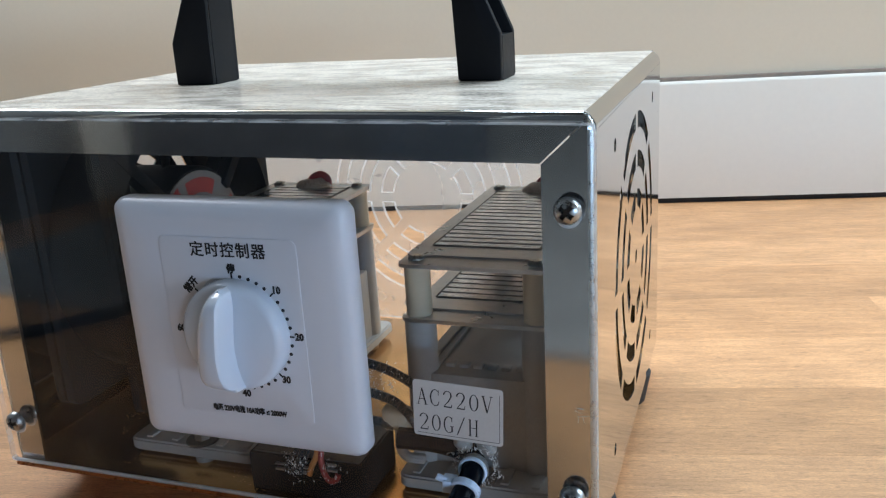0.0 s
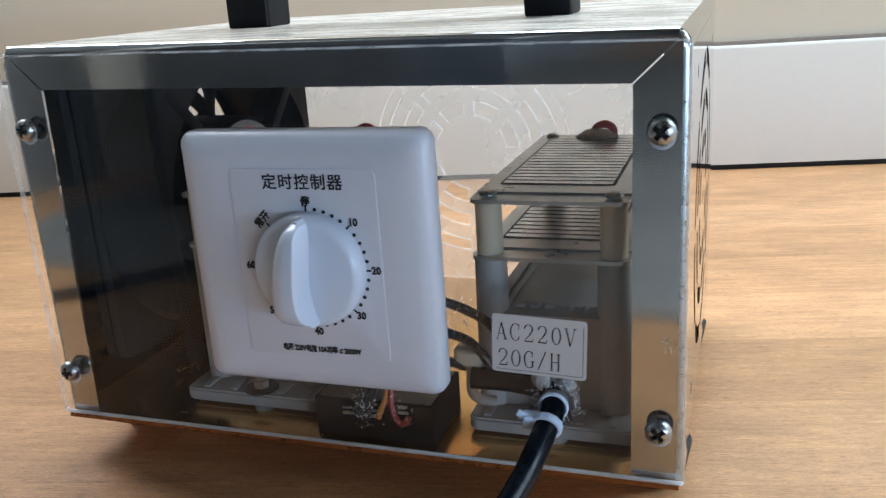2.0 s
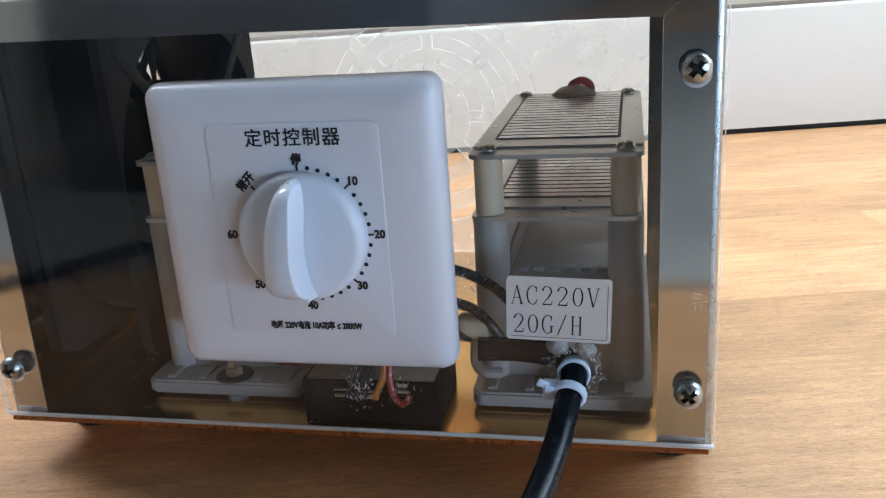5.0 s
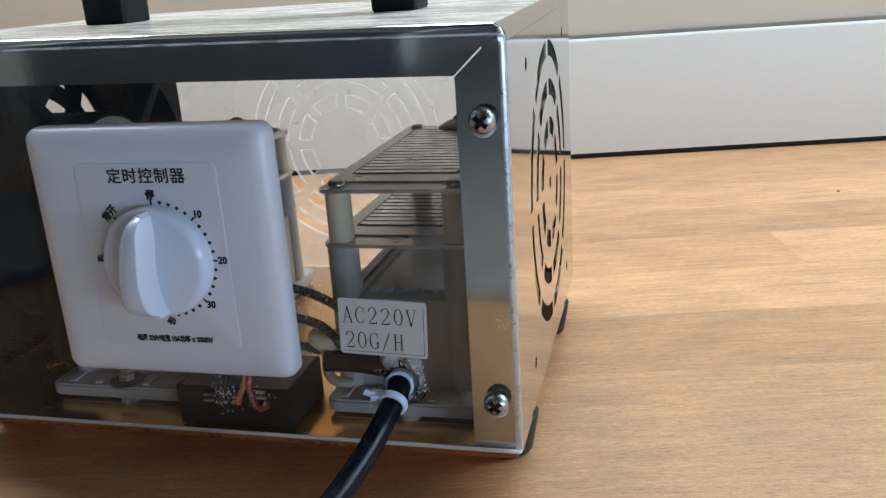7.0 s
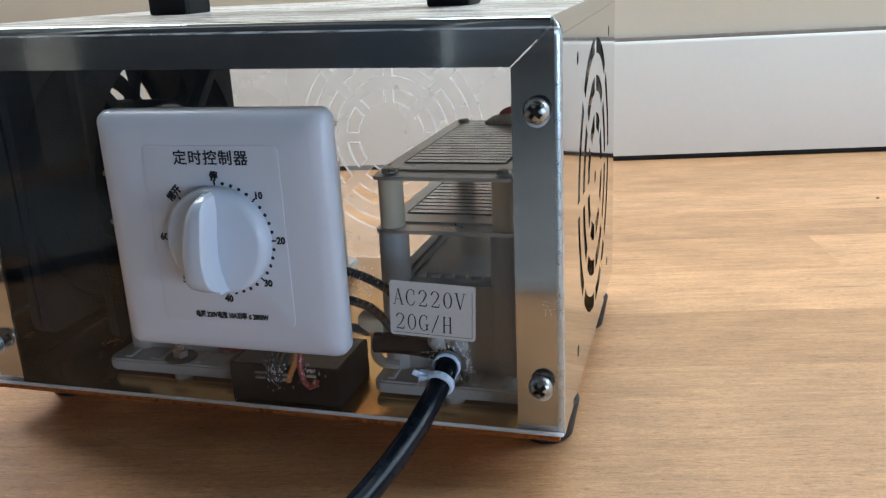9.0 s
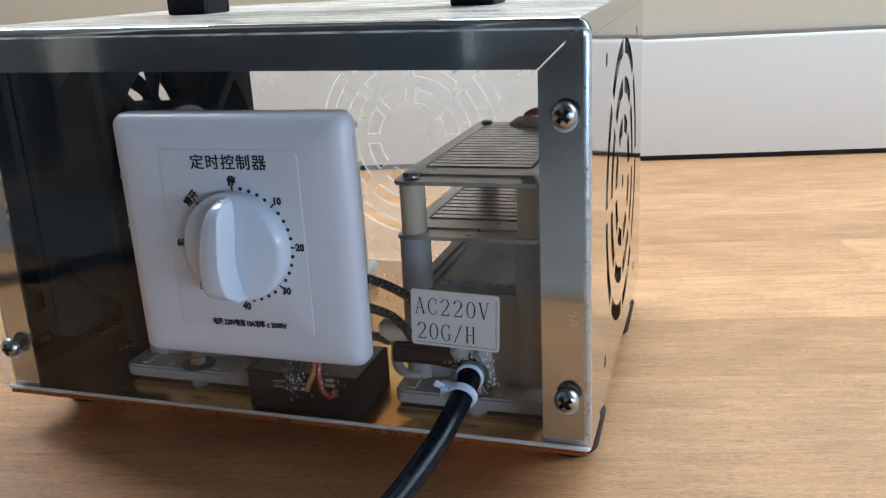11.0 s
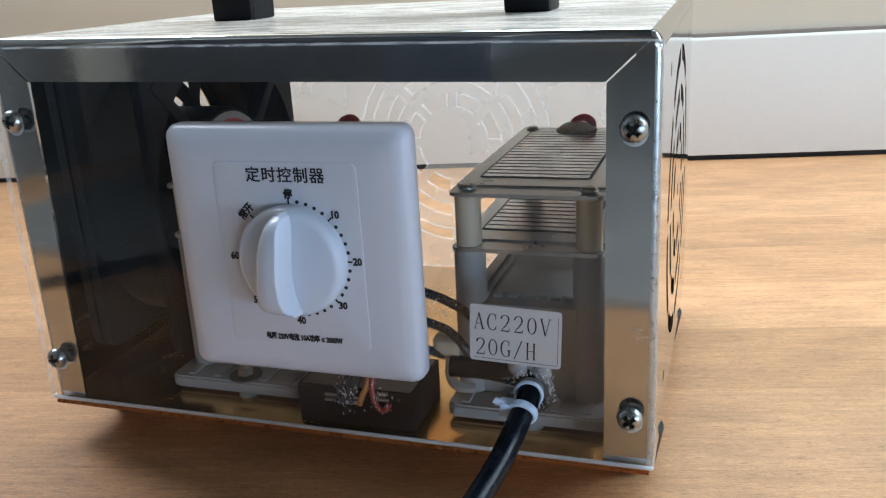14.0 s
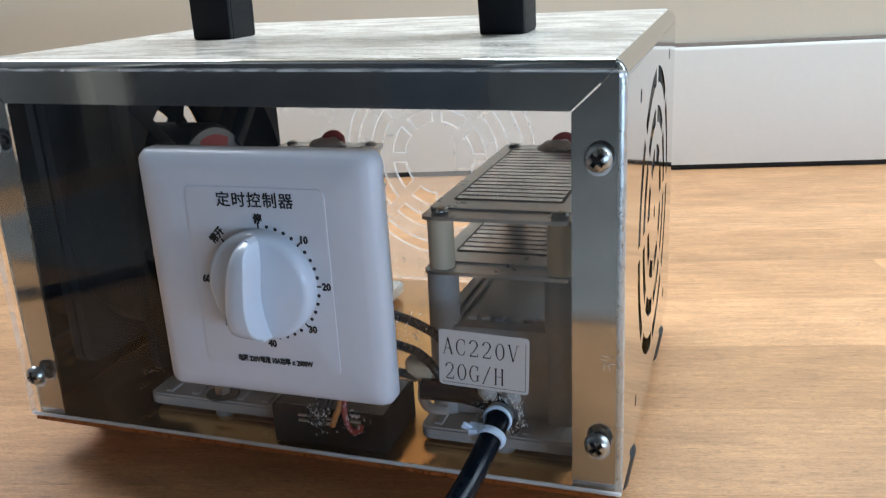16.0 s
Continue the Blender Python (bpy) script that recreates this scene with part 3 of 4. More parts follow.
def casing_top():
    bm = bmesh.new()
    out, inn = shell_section(-W, 0.0)
    rings = []
    for j in range(9):
        y = 0.0022 + (D - 0.0044) * j / 8
        rings.append(([bm.verts.new((x, y, z)) for x, z in out], [bm.verts.new((x, y, z)) for x, z in inn]))
    last = len(out) - 1
    for (o0, i0), (o1, i1) in zip(rings, rings[1:]):
        for k in range(last):
            f = bm.faces.new((o0[k], o0[k + 1], o1[k + 1], o1[k]))
            f.material_index = 1 if f.calc_center_median().z > ZT - 0.0003 else 0
            bm.faces.new((i0[k + 1], i0[k], i1[k], i1[k + 1]))
        for k in (0, last):
            bm.faces.new((o0[k], o1[k], i1[k], i0[k]))
    for o, i in (rings[0], rings[-1]):
        for k in range(last):
            bm.faces.new((o[k + 1], o[k], i[k], i[k + 1]))
    # rolled front and rear lips
    for y0, sgn in ((0.0022, -1), (D - 0.0022, 1)):
        prev = None
        for j in range(5):
            a = radians(22.5 * j)
            row = [bm.verts.new((x, y0 + sgn * 0.0022 * math.sin(a), ZT - 0.0022 + 0.0022 * math.cos(a))) for x in (-W + 0.0034, -0.0034)]
            if prev:
                bm.faces.new((prev[0], prev[1], row[1], row[0]))
            prev = row
    return bm


top = part("top_panel", casing_top(), [STEEL, FILM], gen, "steel top under dusty wrinkled protective film")


def side_panel(x_out, sgn, holes):
    holes = list(holes)
    holes += [disc(CY + a * 0.0537, CZ + b * 0.0537, 0.0023) for a in (-1, 1) for b in (-1, 1)]
    outline = rect(0.0022, D - 0.0022, ZB, ZT - BEND - 0.0002)
    return sheet(outline, holes, lambda u, v, w: Vector((x_out - sgn * w, u, v)), 0.0007)


right_side = part("side_panel", side_panel(0.0, 1, grille(CY + 0.0010, CZ, SIDE_RINGS)), STEEL, gen, "mirror steel side with a round slotted grille", smooth=False)
left_side = part("side_panel", side_panel(-W, -1, grille(CY - 0.0048, CZ, SIDE_RINGS)), STEEL, gen, smooth=False)

# vertical rolled corners between the sides and the flanges
for name, cx, sx in (("corner_bend", -0.0022, 1), ("corner_bend", -W + 0.0022, -1)):
    for cy, sy in ((0.0022, -1), (D - 0.0022, 1)):
        bm = bmesh.new()
        prev = None
        for j in range(6):
            a = radians(18 * j)
            row = [bm.verts.new((cx + sx * 0.0022 * math.cos(a), cy + sy * 0.0022 * math.sin(a), z)) for z in (ZB, ZT - BEND)]
            if prev:
                bm.faces.new((prev[0], row[0], row[1], prev[1]))
            prev = row
        part(name, bm, SCREW, gen)
        cap = bmesh.new()
        bmesh.ops.create_uvsphere(cap, u_segments=20, v_segments=12, radius=1.0, matrix=Matrix.Translation((cx - sx * 0.0020, cy - sy * 0.0010, ZT - BEND)) @ Matrix.Diagonal((0.0040, 0.0032, 0.0050, 1)))
        part("corner_cap", cap, SCREW, gen)

FL, FLZ = 0.0156, 0.0148                     # flange widths
G = 0.0003                                   # mitre gap


def flange(name, poly, y0):
    return part(name, sheet(poly, [], lambda u, v, w: Vector((u, y0 + w, v)), T), FLANGE, gen, smooth=False)


for y0 in (0.0, D - T):
    flange("top_flange", [(-W + 0.0022 + 2 * G, ZT - 0.0022), (-W + 0.0157 + G, ZT - FLZ), (-FL - G, ZT - FLZ), (-0.0022 - 2 * G, ZT - 0.0022)], y0)
    flange("side_flange", [(-0.0022, ZB), (-0.0022, ZT - 0.0022 - G), (-FL, ZT - FLZ - G), (-FL - 0.0004, ZB)], y0)
    flange("side_flange", [(-W + 0.0022, ZB), (-W + 0.0135, ZB), (-W + 0.0157, ZT - FLZ - G), (-W + 0.0022, ZT - 0.0022 - G)], y0)
settle(*[o for o in gen.children if o.type == "MESH"])

bm = boxed(-W + T, -T, -0.0022, D - 0.0006, ZB - 0.0006, ZB + T, bevel=0.0003)
base = part("base_plate", bm, AMBER, gen, "steel base sheet under amber protective film")
part("front_lip", add_rod(bmesh.new(), (-W + T, -0.0018, ZB + 0.0001), (-T, -0.0018, ZB + 0.0001), 0.00095, 12), LIP, base, "orange filmed rolled lip")

# rubber feet
for fx in (-0.0115, -W + 0.0115):
    for fy in (0.0310, 0.1400):
        bm = add_lathe(bmesh.new(), [(0.0090, 0), (0.0100, 0.0010), (0.0126, ZB - 0.0017), (0.0120, ZB - 0.0007)], Matrix.Translation((fx, fy, 0)), 28)
        part("foot", bm, RUBBER, gen, "black tapered rubber foot")

# ---- clear sheets ----
SCREWS = ((-0.0075, 0.0361), (-0.0075, 0.1284), (-0.2298, 0.0363), (-0.2273, 0.1303))
GX, GZ = -0.0398, 0.0412                     # cable entry
FT = 0.0026


def clear_panel(y0, holes, inset=0.0):
    outline = rounded(-W - 0.0008 + inset, 0.0004 - inset, ZB + 0.0014, ZT - 0.0030, 0.0012, 3)
    bm = sheet(outline, holes, lambda u, v, w: Vector((u, y0 + w, v)), FT, edge_mat=1)
    for f in bm.faces:
        if f.material_index == 0 and f.calc_center_median().y > y0 + 0.6 * FT:
            f.material_index = 2
        elif f.material_index == 1 and f.calc_center_median().z > ZB + 0.004:
            f.material_index = 3
    return bm


front = part("front_panel", clear_panel(-FT - 0.0002, [disc(GX, GZ, 0.0046, 20)]), [CLEAR, EDGE, BARE, CUT], gen, "clear acrylic front sheet with sawn edges", smooth=False)
back = part("rear_panel", clear_panel(D + 0.0002, grille(-0.1190, 0.0850, REAR_RINGS)[1:], 0.0030), [HAZY, SLOT, BARE, SLOT], gen, "clear acrylic rear sheet with a cut grille", smooth=False)
for ob in (front, back):
    ob.visible_shadow = False
for y0, dy, par in ((-FT - 0.0002, 1, front),):
    bm = bmesh.new()
    rims = [[bm.verts.new((u, y0 + dy * w, v)) for u, v in rounded(-W - 0.0008 + g, 0.0004 - g, ZB + 0.0014 + g, ZT - 0.0030 - g, 0.0012, 3)] for g, w in ((0.0004, -0.00004), (-0.00005, 0.0005))]
    for k in range(len(rims[0])):
        q = (k + 1) % len(rims[0])
        if rims[0][k].co.z + rims[0][q].co.z > 2 * ZB + 0.007:
            bm.faces.new((rims[0][k], rims[0][q], rims[1][q], rims[1][k]))
    settle(front, back, part("chamfered_edge", bm, CUT, par))
# Added white bead gives the lower edge its bright line of piped light.
part("polished_edge", add_rod(bmesh.new(), (-W + 0.0002, -FT + 0.0006, ZB + 0.0019), (-0.0002, -FT + 0.0006, ZB + 0.0019), 0.0006, 10), EDGE, front, "white bead for the light along the sawn lower edge")
YA = -FT - 0.0002                            # front face of the acrylic


def screw_mesh():
    """A pan head with a cross recess, facing +z."""
    bm = bmesh.new()
    nr, na = 14, 48
    R = 0.0041
    rings = []
    for i in range(nr + 1):
        r = R * i / nr
        ring = []
        for k in range(na if i else 1):
            a = 2 * math.pi * k / na
            x, y = r * math.cos(a), r * math.sin(a)
            h = 0.0030 * math.sqrt(max(0.0, 1 - (r / R) ** 2.6)) + 0.0002
            arm = min(abs(x), abs(y))
            if arm < 0.00062 and max(abs(x), abs(y)) < 0.0023:
                h -= 0.0013
            ring.append(bm.verts.new((x, y, h)))
        rings.append(ring)
    rings.append([bm.verts.new((R * math.cos(2 * math.pi * k / na), R * math.sin(2 * math.pi * k / na), 0)) for k in range(na)])
    for a, b in zip(rings, rings[1:]):
        for k in range(na):
            q = (k + 1) % na
            bm.faces.new((a[0], b[k], b[q]) if len(a) == 1 else (a[k], b[k], b[q], a[q]))
    # Faces inside the cross take a dark colour for the recess's shade.
    for f in bm.faces:
        c = f.calc_center_median()
        if min(abs(c.x), abs(c.y)) < 0.0007 and max(abs(c.x), abs(c.y)) < 0.0024:
            f.material_index = 1
    return finish("screw", bm, [SCREW, RECESS])


SCREW_MESH = screw_mesh()
WASH = finish("hole_rim", add_lathe(bmesh.new(), [(0.0030, 0.0), (0.0039, 0.0), (0.0039, 0.0003), (0.0030, 0.0003), (0.0030, 0.0)], Matrix(), 32), CUT)
spin = random.Random(3)
for sx, sz in SCREWS:
    for y0, rx in ((YA, 90), (D + FT, -90)):
        ob = new("screw", SCREW_MESH)
        ob.parent = gen
        ob.matrix_parent_inverse = gen.matrix_basis.inverted()
        if rx == 90:
            rim = new("hole_rim", WASH)
            rim.parent = front
            rim.matrix_basis = pose(sx + 0.0002, y0 + 0.0001, sz - 0.0013, rx, 0, 0)
        ob.matrix_basis = pose(sx, y0, sz, rx, 0, 0) @ pose(0, 0, 0, 0, 0, spin.choice((10, 38, 52, -14)))

# scratches in the steel beside the upper bend of the mirrored floor
mark = random.Random(9)
for k in range(7):
    bm = boxed(-0.0011, 0.0011, -0.00002, 0.00002, -0.00005, 0.00005)
    bm.transform(pose(-0.0050 + mark.uniform(-0.0016, 0.0016), -0.00003, 0.0633 + mark.uniform(-0.0022, 0.0026), 0, mark.choice((5, -8, 20, 75, 95)), 0))
    part("scratch", bm, EDGE, gen, smooth=False)

# ---- handle ----
def handle_layer(bm, y0, y1, sink, bevel):
    """One layer of the bridge handle; sink sets the sloping ends back."""
    x0, x1, z0, h, low = -0.1862, -0.0458, ZT, 0.0720, 0.0170
    top = 0.43 * (h - low - 0.006)
    poly = [(x0, z0), (x0, z0 + low), (x0 + top, z0 + h - 0.006), (x0 + top + 0.006, z0 + h), (x1 - top - 0.006, z0 + h), (x1 - top, z0 + h - 0.006), (x1, z0 + low), (x1, z0)]
    if sink:
        poly[1], poly[6] = (x0, z0 + low - 0.001), (x1, z0 + low - 0.001)
        poly[2:2] = [(x0 + sink, z0 + low - 0.001)]
        poly[3], poly[6] = (x0 + top + sink, z0 + h - 0.008), (x1 - top - sink, z0 + h - 0.008)
        poly[7:7] = [(x1 - sink, z0 + low - 0.001)]
    poly += [(x1 - 0.0170, z0), (x1 - 0.0190, z0 + h - 0.022), (x1 - 0.034, z0 + h - 0.012), (x0 + 0.034, z0 + h - 0.012), (x0 + 0.0190, z0 + h - 0.022), (x0 + 0.0178, z0)]
    one = sheet(poly, [], lambda u, v, w: Vector((u, y0 + w, v)), y1 - y0)
    if bevel:
        bmesh.ops.dissolve_limit(one, angle_limit=0.01, verts=one.verts, edges=one.edges)
        sharp = [e for e in one.edges if len(e.link_faces) == 2 and e.calc_face_angle(0) > 0.3]
        bmesh.ops.bevel(one, geom=sharp, offset=bevel, segments=2, profile=0.5, affect="EDGES")
    me = bpy.data.meshes.new("layer")
    one.to_mesh(me)
    one.free()
    bm.from_mesh(me)
    bpy.data.meshes.remove(me)


bm = bmesh.new()
handle_layer(bm, 0.0710, 0.0738, 0.0, 0.0009)
handle_layer(bm, 0.0735, 0.0888, 0.0042, 0.0)
handle_layer(bm, 0.0885, 0.0913, 0.0, 0.0009)
handle_ob = part("handle", bm, HANDLE, gen, "black moulded plastic carrying handle")
settle(handle_ob)

# ---- timer switch ----
TX, TZ, HALF = -0.1163, 0.0875, 0.0431
YF = -0.0132
bm = bmesh.new()
loops = []
for half, r, y in ((HALF - 0.0008, 0.0040, YA), (HALF, 0.0042, YA - 0.0012), (HALF, 0.0042, YA - 0.0048), (HALF - 0.0006, 0.0040, YA - 0.0068),
                   (HALF - 0.0022, 0.0032, YA - 0.0084), (HALF - 0.006, 0.0030, YA - 0.0093), (HALF - 0.012, 0.0030, YF + 0.0003)):
    loops.append([bm.verts.new((u, y, v)) for u, v in rounded(TX - half, TX + half, TZ - half, TZ + half, r, 6)])
for a, b in zip(loops, loops[1:]):
    for k in range(len(a)):
        q = (k + 1) % len(a)
        bm.faces.new((a[k], a[q], b[q], b[k]))
bm.faces.new(loops[-1])
bm.faces.new(loops[0])
timer = part("timer_switch", bm, TIMER, gen, "white square timer switch with a dial")

# the raised middle field of the plate
bm = bmesh.new()
loops = []
for g, y in ((0.0, YF + 0.0012), (0.0, YF + 0.0001), (0.0004, YF)):
    loops.append([bm.verts.new((u, y, v)) for u, v in rounded(-0.1403 + g, -0.0898 - g, 0.0560 + g, 0.1193 - g, 0.0024, 4)])
for a, b in zip(loops, loops[1:]):
    for k in range(len(a)):
        q = (k + 1) % len(a)
        bm.faces.new((a[k], a[q], b[q], b[k]))
bm.faces.new(loops[-1])
part("dial_plate", bm, TIMER, timer)

KX, KZ = -0.1138, 0.0873
NX = -0.1140                                 # centre of the printed ring
UP = pose(0, 0, 0, 90, 0, 0)                 # text stands upright, facing -y


def at(x, y, z, turn=0.0):
    return Matrix.Translation((x, y, z)) @ UP @ pose(0, 0, 0, 0, 0, turn)


bm = add_lathe(bmesh.new(), [(0.0186, 0.0), (0.0186, 0.0030), (0.0182, 0.0046), (0.0172, 0.0057), (0.0160, 0.0061), (0.0, 0.0064)], Matrix.Translation((KX, YF, KZ)) @ pose(0, 0, 0, 90), 64)
knob = part("knob", bm, KNOB, timer, "glossy white rotary knob")


def between(x, rows):
    """Value at x on the polyline of (place, value) rows."""
    for (x0, v0), (x1, v1) in zip(rows, rows[1:]):
        if x <= x1:
            return v0 + (v1 - v0) * max(0.0, (x - x0) / (x1 - x0))
    return rows[-1][1]


# the grip: a steep S-shaped wall on one side, a rounded back on the other
WALL_LINE = ((-0.0163, 0.0040), (-0.0152, 0.0036), (-0.0134, 0.0029), (-0.0092, 0.0020), (-0.0036, 0.0016), (0.0034, 0.0022), (0.0070, 0.0027), (0.0102, 0.0030), (0.0140, 0.0031), (0.0165, 0.0027), (0.0178, 0.0012))
BULGE = ((-0.0163, -0.0036), (-0.0160, -0.0060), (-0.0153, -0.0080), (-0.0139, -0.0092), (-0.0116, -0.0098), (-0.0060, -0.0095), (0.0, -0.0088), (0.0050, -0.0077), (0.0100, -0.0060), (0.0140, -0.0041), (0.0160, -0.0026), (0.0172, -0.0012), (0.0178, 0.0002))
bm = bmesh.new()
secs = []
ACROSS = ((0.0, 0.0), (0.015, 0.28), (0.05, 0.52), (0.12, 0.72), (0.23, 0.86), (0.40, 0.95), (0.66, 0.99), (0.90, 1.0), (0.97, 0.995), (1.0, 0.965))
for k in range(49):
    z = -0.0163 + 0.0341 * (0.5 - 0.5 * math.cos(math.pi * k / 48))
    xr, xl = between(z, WALL_LINE), between(z, BULGE)
    up = (z + 0.0163) / 0.0341
    tall = 0.0100 * max(0.22, 1 - up ** 12) ** 0.5 * max(0.25, 1 - (1 - up) ** 14) ** 0.5
    lean = 0.0010 * min(1.0, (1 - up) * 8)                   # the lit wall leans back from its foot
    crest = max(xl + 0.0004, xr - lean)
    row = [(xl + (crest - xl) * a, tall * h) for a, h in ACROSS] + [(crest + 0.15 * lean + 0.0001, 0.90 * tall), (xr - 0.08 * lean, 0.08 * tall), (xr, 0.0)]
    secs.append([bm.verts.new((KX + a, YF - 0.0054 - h, KZ + z)) for a, h in row])
for a, b in zip(secs, secs[1:]):
    for j in range(len(a) - 1):
        bm.faces.new((a[j], a[j + 1], b[j + 1], b[j]))
for e in (secs[0], secs[-1]):
    bm.faces.new(e)
part("grip", bm, KNOB, knob)

YI = YF - 0.0001
lettering("heading", "定时控制器", 0.0053, at(-0.1145, YI, 0.1149), timer, sx=1.0, bold=0.00006, space=1.13)
lettering("rating_text", "电压 220V电流 10A功率 ≤ 2000W", 0.0026, at(-0.1139, YI, 0.0592), timer, sx=0.745, bold=0.00011)
RD = 0.0195
for k, text in enumerate(("停", "10", "20", "30", "40", "50", "60", "常开")):
    a = radians(90 - 45 * k)
    rr = RD + (0.0022 if text.isdigit() else 0.0021 if k == 0 else 0.0024)
    turn = 45 if text == "常开" else 0
    lettering("dial_number", text, 0.0034 if text.isdigit() else 0.0034, at(NX + rr * math.cos(a) * 1.02, YI, KZ + rr * math.sin(a), turn), timer, sx=0.92, bold=0.00014)
    bm = bmesh.new()
    add_box(bm, -0.0009, 0.0009, -0.00028, 0.00028, 0, 0.00012)
    bm.transform(at(NX + RD * math.cos(a), YI, KZ + RD * math.sin(a), math.degrees(a)))
    part("dial_tick", bm, INK, timer, smooth=False)
for seg in range(6):
    for j in range(1, 5):
        a = radians(90 - 45 * seg - 9 * j)
        part("dial_dot", add_lathe(bmesh.new(), [(0.00062, 0), (0.00062, 0.00012)], at(NX + RD * math.cos(a), YI, KZ + RD * math.sin(a)), 10), INK, timer, smooth=False)

# ---- rating label ----
LW, LH = 0.0300, 0.0197
YL = YA - 0.0002
STICK = Matrix.Translation((-0.0439, YL, 0.0613)) @ pose(0, 0, 0, 0, 2.1, 0)     # the label sits slightly askew


def on_label(u, v, w):
    return STICK @ Vector((u, w, v))


label_ob = part("rating_label", sheet(rounded(-LW / 2, LW / 2, -LH / 2, LH / 2, 0.0012, 4), [], on_label, 0.00018), PAPER, gen, "white paper label with black print", smooth=False)


def ribbon(points, widths):
    """A pen stroke along the points, as thick across as the widths say: a list of quads in the plane."""
    p = [Vector(q) for q in points]
    left, right = [], []
    for k, c in enumerate(p):
        d = (p[min(k + 1, len(p) - 1)] - p[max(k - 1, 0)]).normalized()
        n = Vector((-d.y, d.x)) * widths[k] / 2
        left.append(c + n)
        right.append(c - n)
    return [(left[k], left[k + 1], right[k + 1], right[k]) for k in range(len(p) - 1)]


def arc(cx, cy, rx, ry, a0, a1, thin, thick, n=24):
    """A turned stroke, thick where it runs upright and thin where it lies flat."""
    ang = [radians(a0 + (a1 - a0) * k / n) for k in range(n + 1)]
    return ribbon([(cx + rx * math.cos(a), cy + ry * math.sin(a)) for a in ang], [thin + (thick - thin) * abs(math.cos(a)) ** 1.5 for a in ang])


def line(x0, y0, x1, y1, w):
    return ribbon([(x0, y0), (x1, y1)], [w, w])


def serif(x, y, half=0.11, w=0.035):
    return line(x - half, y, x + half, y, w)


THIN, THICK = 0.040, 0.085
GLYPHS = {
    "A": line(0.08, 0.0, 0.31, 1.0, THIN) + line(0.30, 1.0, 0.54, 0.0, THICK) + line(0.16, 0.34, 0.46, 0.34, THIN) + serif(0.08, 0.01, 0.09) + serif(0.54, 0.01, 0.10),
    "C": arc(0.34, 0.5, 0.27, 0.49, 50, 312, THIN, THICK) + line(0.515, 0.66, 0.535, 0.96, THIN) + line(0.505, 0.13, 0.55, 0.28, THIN),
    "2": arc(0.30, 0.74, 0.21, 0.25, 178, -32, THIN, THICK, 18) + ribbon([(0.47, 0.60), (0.34, 0.36), (0.17, 0.17), (0.10, 0.03)], [THICK, 0.06, THIN, THIN]) + line(0.08, 0.035, 0.52, 0.035, 0.07) + line(0.52, 0.02, 0.55, 0.22, THIN),
    "0": arc(0.31, 0.5, 0.22, 0.48, 0, 360, THIN, THICK, 36),
    "V": line(0.07, 1.0, 0.31, 0.0, THICK) + line(0.31, 0.0, 0.54, 1.0, THIN) + serif(0.08, 0.99, 0.10) + serif(0.54, 0.99, 0.09),
    "G": arc(0.33, 0.5, 0.26, 0.49, 50, 318, THIN, THICK) + line(0.50, 0.68, 0.52, 0.96, THIN) + line(0.515, 0.06, 0.515, 0.40, THICK) + serif(0.51, 0.41, 0.11),
    "/": line(0.10, -0.06, 0.52, 1.06, 0.06),
    "H": line(0.13, 0.0, 0.13, 1.0, THICK) + line(0.50, 0.0, 0.50, 1.0, THICK) + line(0.13, 0.50, 0.50, 0.50, THIN) + serif(0.13, 0.01, 0.09) + serif(0.50, 0.01, 0.09) + serif(0.13, 0.99, 0.09) + serif(0.50, 0.99, 0.09),
}


def printed(text, u, v, tall, step):
    """A line of printed roman letters on the label, one mesh, its lower left corner at (u, v)."""
    bm = bmesh.new()
    for k, ch in enumerate(text):
        for j, quad in enumerate(GLYPHS[ch]):
            bm.faces.new([bm.verts.new(on_label(u + k * step + p.x * tall, v + p.y * tall, -0.00004 - 0.0000004 * j)) for p in quad])
    return part("label_text", bm, INK, label_ob, smooth=False)


printed("AC220V", -0.0137, 0.0013, 0.0058, 0.00435)
printed("20G/H", -0.0132, -0.0076, 0.0058, 0.00415)
border = bmesh.new()
for q in line(-0.0138, -0.0088, 0.0134, -0.0088, 0.00016) + line(0.0139, -0.0083, 0.0139, 0.0080, 0.00016) + arc(0.0134, -0.0083, 0.0005, 0.0005, 270, 360, 0.00016, 0.00016, 6):
    border.faces.new([border.verts.new(on_label(p.x, p.y, -0.00004)) for p in q])
part("border_line", border, INK, label_ob, smooth=False)

# ---- cable, bush and tie ----
bm = add_lathe(bmesh.new(), [(0.0039, 0.0), (0.0049, 0.0), (0.0049, 0.0008), (0.0046, 0.0012), (0.0043, 0.0012), (0.0039, 0.0009), (0.0039, 0.0)], Matrix.Translation((GX, YA, GZ)) @ pose(0, 0, 0, 90), 32)
part("cable_bush", bm, NYLON, gen, "white plastic cable bush")
